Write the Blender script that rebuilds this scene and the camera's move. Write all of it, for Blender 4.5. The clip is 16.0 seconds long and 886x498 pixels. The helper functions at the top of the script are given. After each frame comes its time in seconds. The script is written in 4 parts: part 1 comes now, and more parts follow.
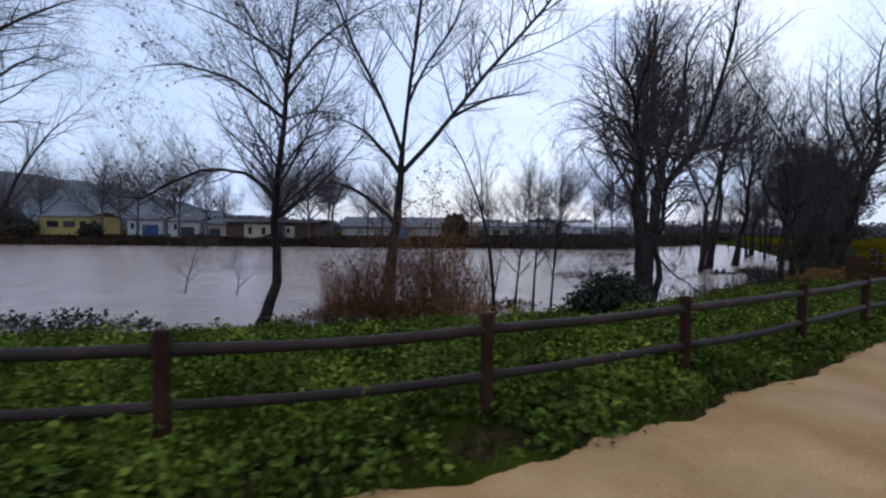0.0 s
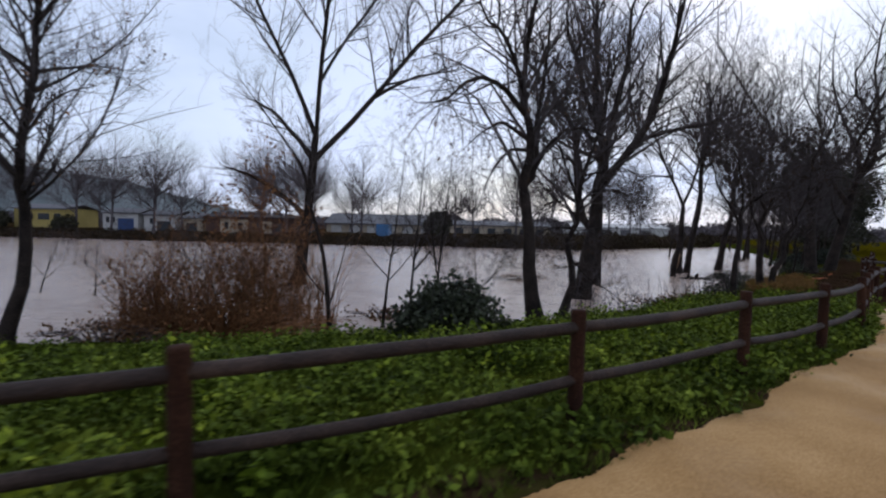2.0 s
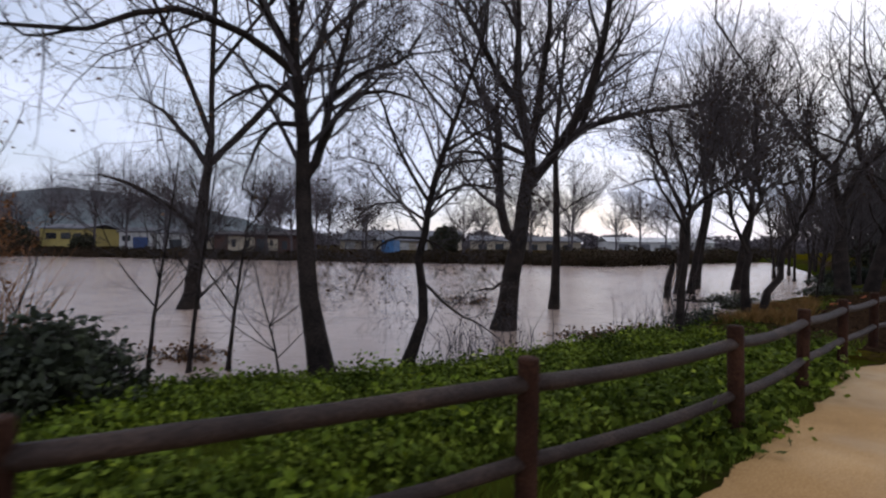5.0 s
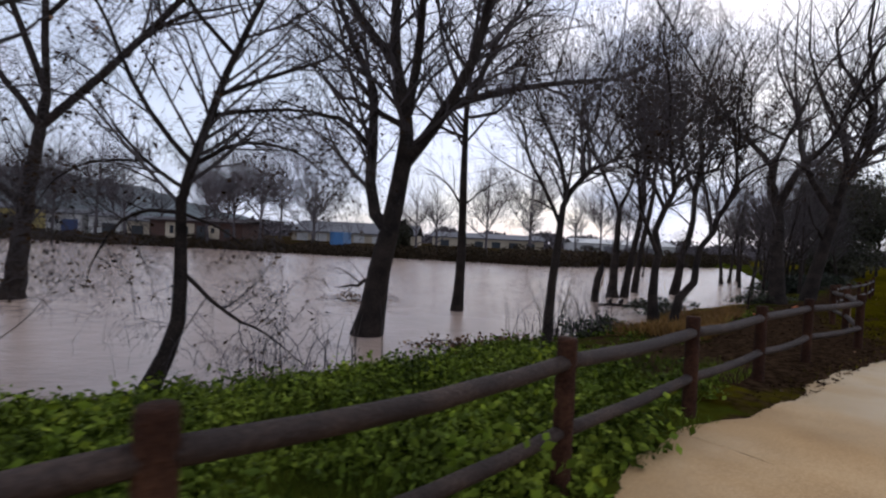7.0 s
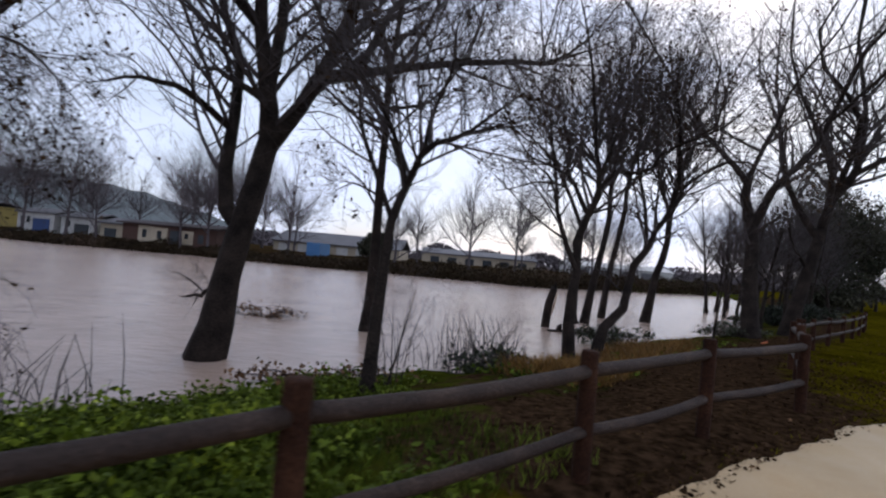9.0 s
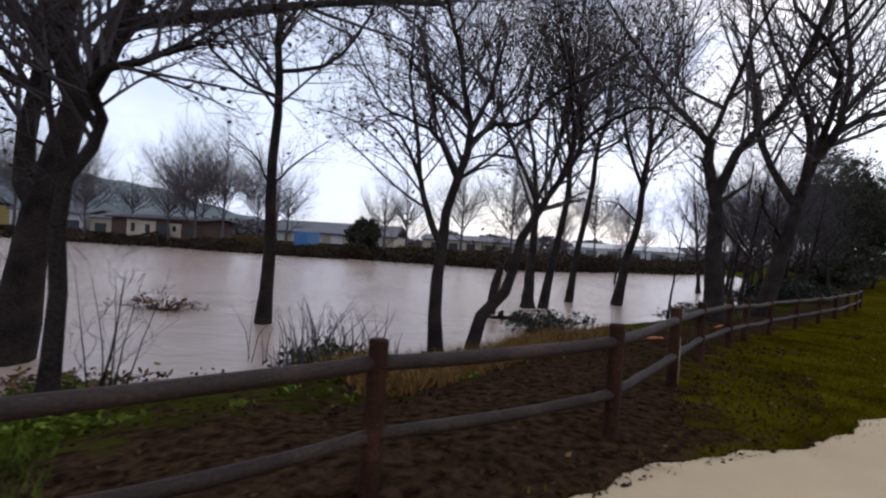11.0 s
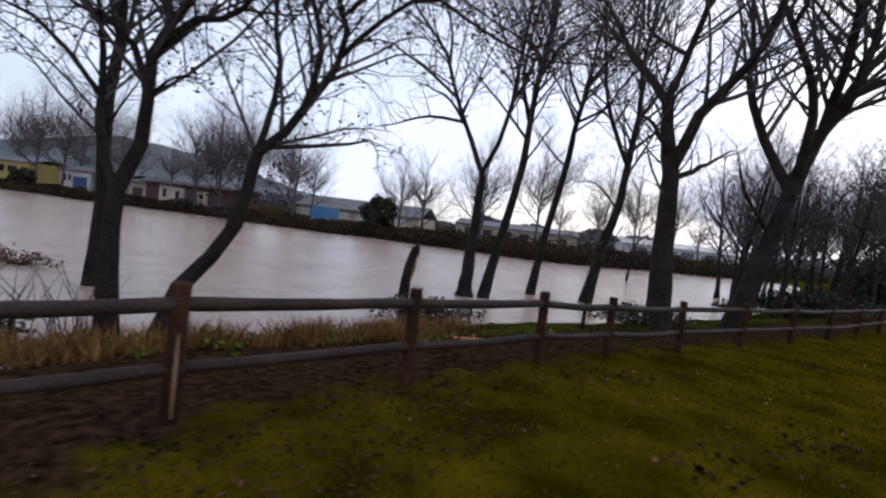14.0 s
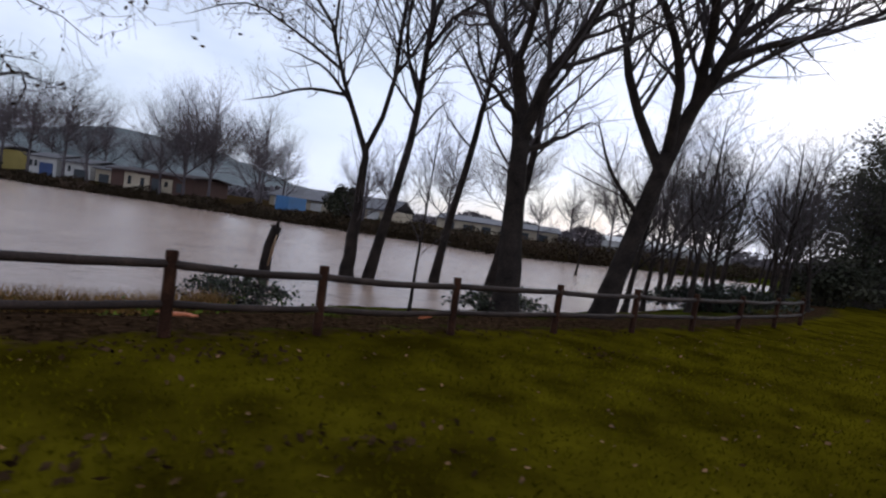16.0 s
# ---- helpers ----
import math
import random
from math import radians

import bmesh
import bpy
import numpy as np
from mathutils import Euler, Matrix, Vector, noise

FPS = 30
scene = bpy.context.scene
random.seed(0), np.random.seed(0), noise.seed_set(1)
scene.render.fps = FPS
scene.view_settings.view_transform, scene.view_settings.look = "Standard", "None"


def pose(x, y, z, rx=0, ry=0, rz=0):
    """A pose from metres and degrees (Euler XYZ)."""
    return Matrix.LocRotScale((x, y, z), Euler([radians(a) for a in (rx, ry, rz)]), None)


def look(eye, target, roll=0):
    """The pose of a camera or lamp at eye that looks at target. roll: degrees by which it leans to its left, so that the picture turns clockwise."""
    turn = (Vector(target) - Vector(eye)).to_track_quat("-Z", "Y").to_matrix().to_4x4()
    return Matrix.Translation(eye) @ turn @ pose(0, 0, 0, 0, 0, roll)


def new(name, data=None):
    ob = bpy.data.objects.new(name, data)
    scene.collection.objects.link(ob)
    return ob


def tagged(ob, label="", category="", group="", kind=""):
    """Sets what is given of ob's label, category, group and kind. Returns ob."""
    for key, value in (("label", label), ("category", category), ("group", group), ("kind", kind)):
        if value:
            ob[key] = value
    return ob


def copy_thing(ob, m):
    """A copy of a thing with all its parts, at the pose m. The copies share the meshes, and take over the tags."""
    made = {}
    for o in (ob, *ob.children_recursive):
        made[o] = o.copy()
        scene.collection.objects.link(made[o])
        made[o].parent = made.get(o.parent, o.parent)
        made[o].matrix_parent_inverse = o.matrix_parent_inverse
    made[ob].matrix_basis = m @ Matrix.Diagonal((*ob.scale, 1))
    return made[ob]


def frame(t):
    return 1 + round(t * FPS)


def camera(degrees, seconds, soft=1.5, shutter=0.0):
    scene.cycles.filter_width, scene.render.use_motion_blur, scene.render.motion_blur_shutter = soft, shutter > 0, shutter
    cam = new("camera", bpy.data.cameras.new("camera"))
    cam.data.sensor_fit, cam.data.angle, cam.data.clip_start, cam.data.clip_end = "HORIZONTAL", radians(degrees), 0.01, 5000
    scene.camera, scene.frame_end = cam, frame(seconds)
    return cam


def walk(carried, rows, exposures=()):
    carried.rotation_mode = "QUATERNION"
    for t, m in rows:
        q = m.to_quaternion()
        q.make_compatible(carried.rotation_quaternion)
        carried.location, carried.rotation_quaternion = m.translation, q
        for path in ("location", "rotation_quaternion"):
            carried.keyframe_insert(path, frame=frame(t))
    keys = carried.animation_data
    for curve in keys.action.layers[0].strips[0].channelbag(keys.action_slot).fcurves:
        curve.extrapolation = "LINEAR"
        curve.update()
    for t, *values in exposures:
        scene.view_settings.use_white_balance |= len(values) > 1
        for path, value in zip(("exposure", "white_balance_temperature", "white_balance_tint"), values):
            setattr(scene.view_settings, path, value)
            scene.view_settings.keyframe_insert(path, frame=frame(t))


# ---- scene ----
cam = camera(87.1, 16.0, 2.2, 0.4)
PATH = [
    (0.0, (-0.410, -1.657, 1.867), (-0.267, 8.332, 1.435), 0.53),
    (0.5, (0.800, -1.010, 1.930), (0.705, 8.973, 1.359), 0.65),
    (1.0, (1.916, -0.188, 1.920), (2.298, 9.798, 1.543), 0.77),
    (1.5, (3.107, 0.621, 1.823), (3.004, 10.616, 1.525), 2.25),
    (2.0, (4.057, 1.387, 1.764), (3.966, 11.376, 1.304), 1.30),
    (2.5, (5.117, 2.187, 1.802), (5.145, 12.180, 1.434), 1.96),
    (3.0, (6.085, 2.937, 1.753), (6.212, 12.926, 1.296), 2.86),
    (3.2, (6.425, 3.131, 1.749), (6.393, 13.120, 1.283), 3.02),
    (5.3, (9.802, 5.918, 1.725), (8.725, 15.860, 1.625), 0.68),
    (5.5, (10.118, 6.239, 1.714), (9.161, 16.192, 1.569), 0.61),
    (6.0, (10.832, 6.877, 1.653), (10.553, 16.872, 1.476), 1.84),
    (6.5, (11.599, 7.692, 1.645), (10.820, 17.661, 1.511), 2.23),
    (7.0, (12.323, 8.339, 1.596), (11.805, 18.324, 1.415), 2.80),
    (7.5, (13.043, 8.974, 1.602), (12.203, 18.931, 1.214), 2.54),
    (8.0, (13.741, 9.718, 1.511), (13.357, 19.711, 1.540), 3.44),
    (8.5, (14.458, 10.353, 1.584), (13.862, 20.335, 1.629), 5.57),
    (9.0, (15.242, 11.033, 1.542), (14.632, 21.013, 1.733), 5.07),
    (9.5, (15.949, 11.556, 1.547), (15.708, 21.553, 1.537), 4.88),
    (9.7, (16.266, 11.886, 1.529), (16.209, 21.884, 1.347), 3.63),
    (11.8, (19.645, 14.096, 1.609), (18.368, 24.014, 1.526), 3.66),
    (12.0, (19.945, 14.482, 1.602), (18.712, 24.401, 1.283), 3.60),
    (12.5, (20.677, 14.972, 1.573), (19.785, 24.917, 1.019), 6.07),
    (13.0, (21.439, 15.352, 1.590), (20.502, 25.301, 1.217), 6.96),
    (13.5, (22.317, 15.927, 1.562), (21.339, 25.865, 1.026), 6.32),
    (14.0, (23.149, 16.404, 1.565), (21.082, 26.175, 1.058), 7.04),
    (14.5, (24.147, 16.875, 1.584), (22.444, 26.723, 1.243), 8.47),
    (15.0, (25.132, 17.327, 1.579), (23.768, 27.227, 1.220), 7.79),
    (15.5, (26.130, 17.941, 1.570), (24.534, 27.806, 1.196), 7.51),
    (16.0, (27.217, 18.412, 1.564), (25.157, 28.182, 0.997), 8.05),
]
walk(cam, [(t, look(eye, target, roll)) for t, eye, target, roll in PATH],
     ((0.0, -0.1, 5550, 6), (1.0, -0.05, 5700, 6), (2.5, -0.05, 6150, 8), (5.5, 0.05, 6350, 10), (9.5, 0.12, 6150, 9), (12.0, 0.25, 6300, 9), (14.5, 0.24, 6300, 9), (16.0, 0.08, 6250, 8)))

# ---- world and light ----
world = bpy.data.worlds.new("overcast_sky")
scene.world = world
world.use_nodes = True
wn, wl = world.node_tree.nodes, world.node_tree.links
bg = wn["Background"]
sky = wn.new("ShaderNodeTexSky")
sky.sky_type = "NISHITA"
sky.sun_disc = False
sky.sun_elevation, sky.sun_rotation = radians(32), radians(20)
sky.air_density, sky.dust_density = 1.2, 2.0
geo = wn.new("ShaderNodeTexCoord")
squash = wn.new("ShaderNodeMapping")
squash.inputs["Scale"].default_value = (1.0, 1.0, 2.6)
cloud = wn.new("ShaderNodeTexNoise")
cloud.inputs["Scale"].default_value, cloud.inputs["Detail"].default_value = 2.2, 5.0
cover = wn.new("ShaderNodeMapRange")
cover.inputs["From Min"].default_value, cover.inputs["From Max"].default_value = 0.32, 0.58
cover.inputs["To Min"].default_value, cover.inputs["To Max"].default_value = 0.5, 0.97
dim = wn.new("ShaderNodeMix")
dim.data_type = "RGBA"
dim.inputs["B"].default_value = (8.1, 8.65, 10.8, 1)
wl.new(geo.outputs["Generated"], squash.inputs["Vector"])
wl.new(squash.outputs["Vector"], cloud.inputs["Vector"])
wl.new(cloud.outputs["Fac"], cover.inputs["Value"])
wl.new(cover.outputs["Result"], dim.inputs["Factor"])
wl.new(sky.outputs["Color"], dim.inputs["A"])
wl.new(dim.outputs["Result"], bg.inputs["Color"])
bg.inputs["Strength"].default_value = 0.104
sun = new("sun", bpy.data.lights.new("sun", "SUN"))
sun.data.energy, sun.data.angle, sun.data.color = 0.35, radians(25), (1.0, 0.96, 0.9)
sun.matrix_world = look((0, 0, 40), (-9, -24, 20))


# ---- materials ----
def material(name, low, high, rough=0.85, scale=3.0, fine=40.0, bump=0.3, mid=None, spec=0.3, per=0.0, distance=0.02):
    """Two-scale noise between colours, fine grain and relief; per: how far pieces differ in brightness."""
    m = bpy.data.materials.new(name)
    m.use_nodes = True
    n, l = m.node_tree.nodes, m.node_tree.links
    b = n["Principled BSDF"]
    b.inputs["Roughness"].default_value = rough
    b.inputs["Specular IOR Level"].default_value = spec
    c = n.new("ShaderNodeTexCoord")
    a = n.new("ShaderNodeTexNoise")
    a.inputs["Scale"].default_value, a.inputs["Detail"].default_value = scale, 6.0
    f = n.new("ShaderNodeTexNoise")
    f.inputs["Scale"].default_value, f.inputs["Detail"].default_value = fine, 4.0
    l.new(c.outputs["Object"], a.inputs["Vector"])
    l.new(c.outputs["Object"], f.inputs["Vector"])
    mix = n.new("ShaderNodeMath")
    mix.operation = "MULTIPLY_ADD"
    mix.inputs[1].default_value = 0.45
    l.new(f.outputs["Fac"], mix.inputs[0])
    sub = n.new("ShaderNodeMath")
    sub.operation = "MULTIPLY"
    sub.inputs[1].default_value = 0.55
    l.new(a.outputs["Fac"], sub.inputs[0])
    l.new(sub.outputs[0], mix.inputs[2])
    ramp = n.new("ShaderNodeValToRGB")
    ramp.color_ramp.elements[0].position, ramp.color_ramp.elements[1].position = 0.36, 0.64
    ramp.color_ramp.elements[0].color, ramp.color_ramp.elements[1].color = (*low, 1), (*high, 1)
    if mid:
        e = ramp.color_ramp.elements.new(0.5)
        e.color = (*mid, 1)
    l.new(mix.outputs[0], ramp.inputs["Fac"])
    out = ramp.outputs["Color"]
    if per:
        g = n.new("ShaderNodeNewGeometry")
        r = n.new("ShaderNodeMapRange")
        r.inputs["To Min"].default_value, r.inputs["To Max"].default_value = 1 - per, 1 + per
        l.new(g.outputs["Random Per Island"], r.inputs["Value"])
        h = n.new("ShaderNodeHueSaturation")
        l.new(r.outputs["Result"], h.inputs["Value"])
        l.new(out, h.inputs["Color"])
        out = h.outputs["Color"]
    l.new(out, b.inputs["Base Color"])
    if bump:
        u = n.new("ShaderNodeBump")
        u.inputs["Strength"].default_value, u.inputs["Distance"].default_value = bump, distance
        l.new(f.outputs["Fac"], u.inputs["Height"])
        l.new(u.outputs["Normal"], b.inputs["Normal"])
    return m


BARK = material("bark", (0.010, 0.008, 0.007), (0.042, 0.031, 0.025), 0.9, 2.5, 28, 0.9, None, 0.08)
TWIG = material("twig", (0.028, 0.022, 0.021), (0.08, 0.064, 0.062), 0.9, 1.5, 20, 0.0)
# twig again, paler and greyer: the haze over the river as colour
HAZETWIG = material("hazed_twig", (0.058, 0.049, 0.052), (0.13, 0.108, 0.11), 0.95, 0.3, 6, 0.0)
WOOD = material("fence_wood", (0.016, 0.006, 0.003), (0.06, 0.026, 0.013), 0.85, 3.0, 45, 0.6, (0.03, 0.012, 0.006), 0.12)
RAILWOOD = material("rail_wood", (0.015, 0.008, 0.005), (0.055, 0.033, 0.022), 0.7, 3.0, 45, 0.6, (0.026, 0.015, 0.01), 0.25)
SPLIT = material("split_wood", (0.16, 0.09, 0.05), (0.34, 0.23, 0.14), 0.8, 4, 50, 0.4)
LEAF = material("green_leaf", (0.018, 0.028, 0.003), (0.155, 0.185, 0.02), 0.75, 0.9, 9, 0.0, (0.064, 0.087, 0.009), 0.06, 0.5)
GRASS = material("grass_blade", (0.024, 0.019, 0.001), (0.105, 0.086, 0.003), 0.9, 0.4, 5, 0.0, (0.052, 0.044, 0.001), 0.0, 0.4)
FRESH = material("fresh_leaf", (0.05, 0.075, 0.005), (0.22, 0.25, 0.02), 0.75, 0.8, 9, 0.0, (0.085, 0.115, 0.008), 0.08, 0.5)
DRYLEAF = material("dry_leaf", (0.045, 0.022, 0.010), (0.19, 0.10, 0.045), 0.85, 1.2, 9, 0.0, None, 0.2, 0.5)
DARKLEAF = material("wet_leaf", (0.012, 0.007, 0.004), (0.06, 0.034, 0.016), 0.9, 1.2, 9, 0.0, None, 0.0, 0.5)
REED = material("dry_reed", (0.075, 0.030, 0.012), (0.25, 0.115, 0.045), 0.85, 0.8, 8, 0.0, None, 0.2, 0.4)
STRAW = material("dry_grass", (0.09, 0.045, 0.012), (0.25, 0.135, 0.035), 0.85, 0.8, 8, 0.0, None, 0.2, 0.4)
BRAMBLE = material("bramble_leaf", (0.010, 0.014, 0.006), (0.045, 0.05, 0.022), 0.7, 1.0, 9, 0.0, None, 0.3, 0.4)
IVY = material("evergreen_leaf", (0.005, 0.008, 0.004), (0.025, 0.032, 0.014), 0.7, 0.7, 9, 0.0, None, 0.3, 0.4)
SCRUB = material("bank_scrub", (0.022, 0.014, 0.009), (0.07, 0.045, 0.03), 0.95, 0.15, 2, 0.0, (0.036, 0.026, 0.014), 0.1, 0.4)
# evergreen_leaf lightened to brown-grey, with distance haze painted in
HAZEEVER = material("hazed_evergreen", (0.022, 0.025, 0.016), (0.06, 0.055, 0.035), 0.95, 0.3, 2, 0.0, None, 0.1, 0.4)
# distance haze is put into the hill's pale blue-grey colour
HILL = material("hazed_wooded_hill", (0.06, 0.075, 0.075), (0.14, 0.15, 0.15), 1.0, 0.02, 0.2, 0.0)
PALE = material("pale_litter", (0.45, 0.42, 0.38), (0.7, 0.68, 0.62), 0.8, 8, 60, 0.2)
RUST = material("orange_litter", (0.35, 0.09, 0.03), (0.5, 0.16, 0.06), 0.7, 8, 60, 0.2)


def paint(name, colour, rough=0.85):
    return material(name, tuple(c * 0.8 for c in colour), tuple(min(1, c * 1.1) for c in colour), rough, 0.7, 6, 0.15)


def ground_material():
    """Grass, leaf-strewn soil and dry river silt, by the painted attribute 'zone' (r: lawn, g: bare soil)."""
    m = bpy.data.materials.new("earth_and_grass")
    m.use_nodes = True
    n, l = m.node_tree.nodes, m.node_tree.links
    b = n["Principled BSDF"]
    b.inputs["Roughness"].default_value = 0.95
    b.inputs["Specular IOR Level"].default_value = 0.0
    at = n.new("ShaderNodeAttribute")
    at.attribute_name = "zone"
    sep = n.new("ShaderNodeSeparateColor")
    l.new(at.outputs["Color"], sep.inputs["Color"])
    c = n.new("ShaderNodeTexCoord")

    def noisy(scale, lo, hi, detail=6.0):
        t = n.new("ShaderNodeTexNoise")
        t.inputs["Scale"].default_value, t.inputs["Detail"].default_value = scale, detail
        l.new(c.outputs["Object"], t.inputs["Vector"])
        r = n.new("ShaderNodeValToRGB")
        r.color_ramp.elements[0].position, r.color_ramp.elements[1].position = 0.35, 0.66
        r.color_ramp.elements[0].color, r.color_ramp.elements[1].color = (*lo, 1), (*hi, 1)
        l.new(t.outputs["Fac"], r.inputs["Fac"])
        return t, r.outputs["Color"]

    _, bank = noisy(0.8, (0.012, 0.016, 0.002), (0.045, 0.05, 0.006))
    fine, lawn = noisy(1.1, (0.023, 0.017, 0.001), (0.070, 0.056, 0.003), 9.0)
    grit, soil = noisy(9.0, (0.012, 0.007, 0.004), (0.05, 0.029, 0.016), 8.0)
    edge = n.new("ShaderNodeTexNoise")
    edge.inputs["Scale"].default_value, edge.inputs["Detail"].default_value = 2.6, 6.0
    l.new(c.outputs["Object"], edge.inputs["Vector"])

    def over(base, top, mask):
        k = n.new("ShaderNodeMath")
        k.operation = "ADD"
        l.new(mask, k.inputs[0])
        l.new(edge.outputs["Fac"], k.inputs[1])
        r = n.new("ShaderNodeMapRange")
        r.inputs["From Min"].default_value, r.inputs["From Max"].default_value = 0.9, 1.12
        l.new(k.outputs[0], r.inputs["Value"])
        x = n.new("ShaderNodeMix")
        x.data_type = "RGBA"
        l.new(r.outputs["Result"], x.inputs["Factor"])
        l.new(base, x.inputs["A"])
        l.new(top, x.inputs["B"])
        return x.outputs["Result"]

    col = over(over(bank, lawn, sep.outputs["Red"]), soil, sep.outputs["Green"])
    l.new(col, b.inputs["Base Color"])
    u = n.new("ShaderNodeBump")
    u.inputs["Strength"].default_value, u.inputs["Distance"].default_value = 0.7, 0.05
    l.new(grit.outputs["Fac"], u.inputs["Height"])
    l.new(u.outputs["Normal"], b.inputs["Normal"])
    return m


def path_material():
    """Compacted ochre sand, damp, with rain lying in its hollows."""
    m = material("ochre_sand", (0.27, 0.145, 0.05), (0.52, 0.32, 0.14), 0.85, 0.9, 60, 0.4, (0.39, 0.22, 0.08), 0.15)
    n, l = m.node_tree.nodes, m.node_tree.links
    c = n.new("ShaderNodeTexCoord")
    w = n.new("ShaderNodeTexNoise")
    w.inputs["Scale"].default_value, w.inputs["Detail"].default_value = 0.55, 4.0
    l.new(c.outputs["Object"], w.inputs["Vector"])
    r = n.new("ShaderNodeMapRange")
    r.inputs["From Min"].default_value, r.inputs["From Max"].default_value = 0.46, 0.58
    r.inputs["To Min"].default_value, r.inputs["To Max"].default_value = 0.8, 0.42
    l.new(w.outputs["Fac"], r.inputs["Value"])
    l.new(r.outputs["Result"], n["Principled BSDF"].inputs["Roughness"])
    # pale silt further along, wet sky reflection painted into its colour, ragged start
    p = n.new("ShaderNodeSeparateXYZ")
    l.new(c.outputs["Object"], p.inputs["Vector"])
    j = n.new("ShaderNodeMath")
    j.operation = "MULTIPLY_ADD"
    j.inputs[1].default_value = 9.0
    l.new(w.outputs["Fac"], j.inputs[0])
    l.new(p.outputs["X"], j.inputs[2])
    g = n.new("ShaderNodeMapRange")
    g.inputs["From Min"].default_value, g.inputs["From Max"].default_value = 16.5, 24.0
    g.inputs["To Max"].default_value = 0.8
    l.new(j.outputs[0], g.inputs["Value"])
    x = n.new("ShaderNodeMix")
    x.data_type = "RGBA"
    x.inputs["B"].default_value = (0.50, 0.385, 0.235, 1)
    l.new(g.outputs["Result"], x.inputs["Factor"])
    l.new(n["Color Ramp"].outputs["Color"], x.inputs["A"])
    l.new(x.outputs["Result"], n["Principled BSDF"].inputs["Base Color"])
    return m


def water_material(name, low, high, rough=0.16, strength=0.5, scale=2.6):
    m = material(name, low, high, rough, 0.05, 0.6, 0.0, None, 0.5)
    n, l = m.node_tree.nodes, m.node_tree.links
    b = n["Principled BSDF"]
    b.inputs["IOR"].default_value = 1.33
    c = n.new("ShaderNodeTexCoord")
    mp = n.new("ShaderNodeMapping")
    mp.inputs["Rotation"].default_value = (0, 0, radians(24))
    mp.inputs["Scale"].default_value = (0.45, 1.0, 1.0)
    t = n.new("ShaderNodeTexNoise")
    t.inputs["Scale"].default_value, t.inputs["Detail"].default_value, t.inputs["Roughness"].default_value = scale, 5.0, 0.6
    u = n.new("ShaderNodeBump")
    u.inputs["Strength"].default_value, u.inputs["Distance"].default_value = strength, 0.08
    l.new(c.outputs["Object"], mp.inputs["Vector"])
    l.new(mp.outputs["Vector"], t.inputs["Vector"])
    l.new(t.outputs["Fac"], u.inputs["Height"])
    l.new(u.outputs["Normal"], b.inputs["Normal"])
    return m


EARTH, SAND = ground_material(), path_material()
RIVER = water_material("muddy_water", (0.31, 0.225, 0.175), (0.40, 0.30, 0.24), 0.2, 0.6, 3.4)

# ---- plan ----
WATER = -1.06
POSTS = [(-9.4, 0.85), (-6.9, 1.3), (-4.2, 1.73), (-2.55, 1.97), (0.07, 2.69), (2.62, 3.88), (5.18, 5.34), (7.59, 6.88), (9.53, 8.16), (11.44, 9.66),
         (12.99, 11.35), (14.56, 12.98), (16.2, 14.62), (17.74, 15.97), (19.56, 17.26), (20.79, 19.13), (21.95, 21.03), (23.28, 22.8),
         (24.37, 24.32), (25.93, 26.08), (27.67, 27.86), (29.43, 29.53), (31.2, 31.35), (33.0, 33.3), (34.8, 35.3), (36.5, 37.3)]
GUIDE = np.array([(-60, -8), (-20, 0.5)] + POSTS + [(42, 45), (50, 60), (60, 79), (78, 118), (110, 200), (350, 800)], float)
SHORE = [9.5, 9.0, 9.0, 9.2, 9.4, 9.4, 9.0, 8.6, 8.0, 7.5, 6.8, 6.2, 5.7, 5.4, 5.5, 5.9, 5.6, 4.9, 4.5, 4.2, 4.4, 4.7, 4.5, 4.4, 4.4, 4.5, 4.6, 4.6, 5, 5, 6, 8, 10, 20]
BASE = [0.1] * 7 + [0.11] * 4 + [0.1, 0.02, 0, -0.03, -0.04, 0, -0.02, -0.1, -0.13, -0.22, -0.29] + [-0.3] * 12
EDGE = np.array([(-60, -31), (-12, -2.4), (-4, 0.4), (-0.7, 1.35), (0.9, 2.05), (2.1, 2.72), (3.1, 3.36), (5.1, 4.5), (6.9, 5.78), (8.5, 7.02), (11.4, 9.25), (12.8, 10.87),
                 (14.25, 12.45), (16.4, 14.1), (18.3, 15.75), (20.0, 16.8), (21.85, 17.85), (23.4, 18.95), (25.0, 19.95), (27, 20.9), (30, 21.8), (35, 23.5), (42, 29), (50, 40), (58, 55)], float)


def along(points, x, y):
    """Signed distance to a polyline (left positive) and the running index, for arrays."""
    x, y = np.asarray(x, float), np.asarray(y, float)
    best = np.full(x.shape, 1e9)
    side, index = np.zeros(x.shape), np.zeros(x.shape)
    for i in range(len(points) - 1):
        a, d = points[i], points[i + 1] - points[i]
        k = np.clip(((x - a[0]) * d[0] + (y - a[1]) * d[1]) / (d @ d), 0, 1)
        ex, ey = x - a[0] - k * d[0], y - a[1] - k * d[1]
        r = np.hypot(ex, ey)
        near = r < best
        best = np.where(near, r, best)
        side = np.where(near, np.sign(d[0] * ey - d[1] * ex), side)
        index = np.where(near, i + k, index)
    return best * np.where(side == 0, 1, side), index


def step(a, b, v):
    k = np.clip((v - a) / (b - a), 0, 1)
    return k * k * (3 - 2 * k)


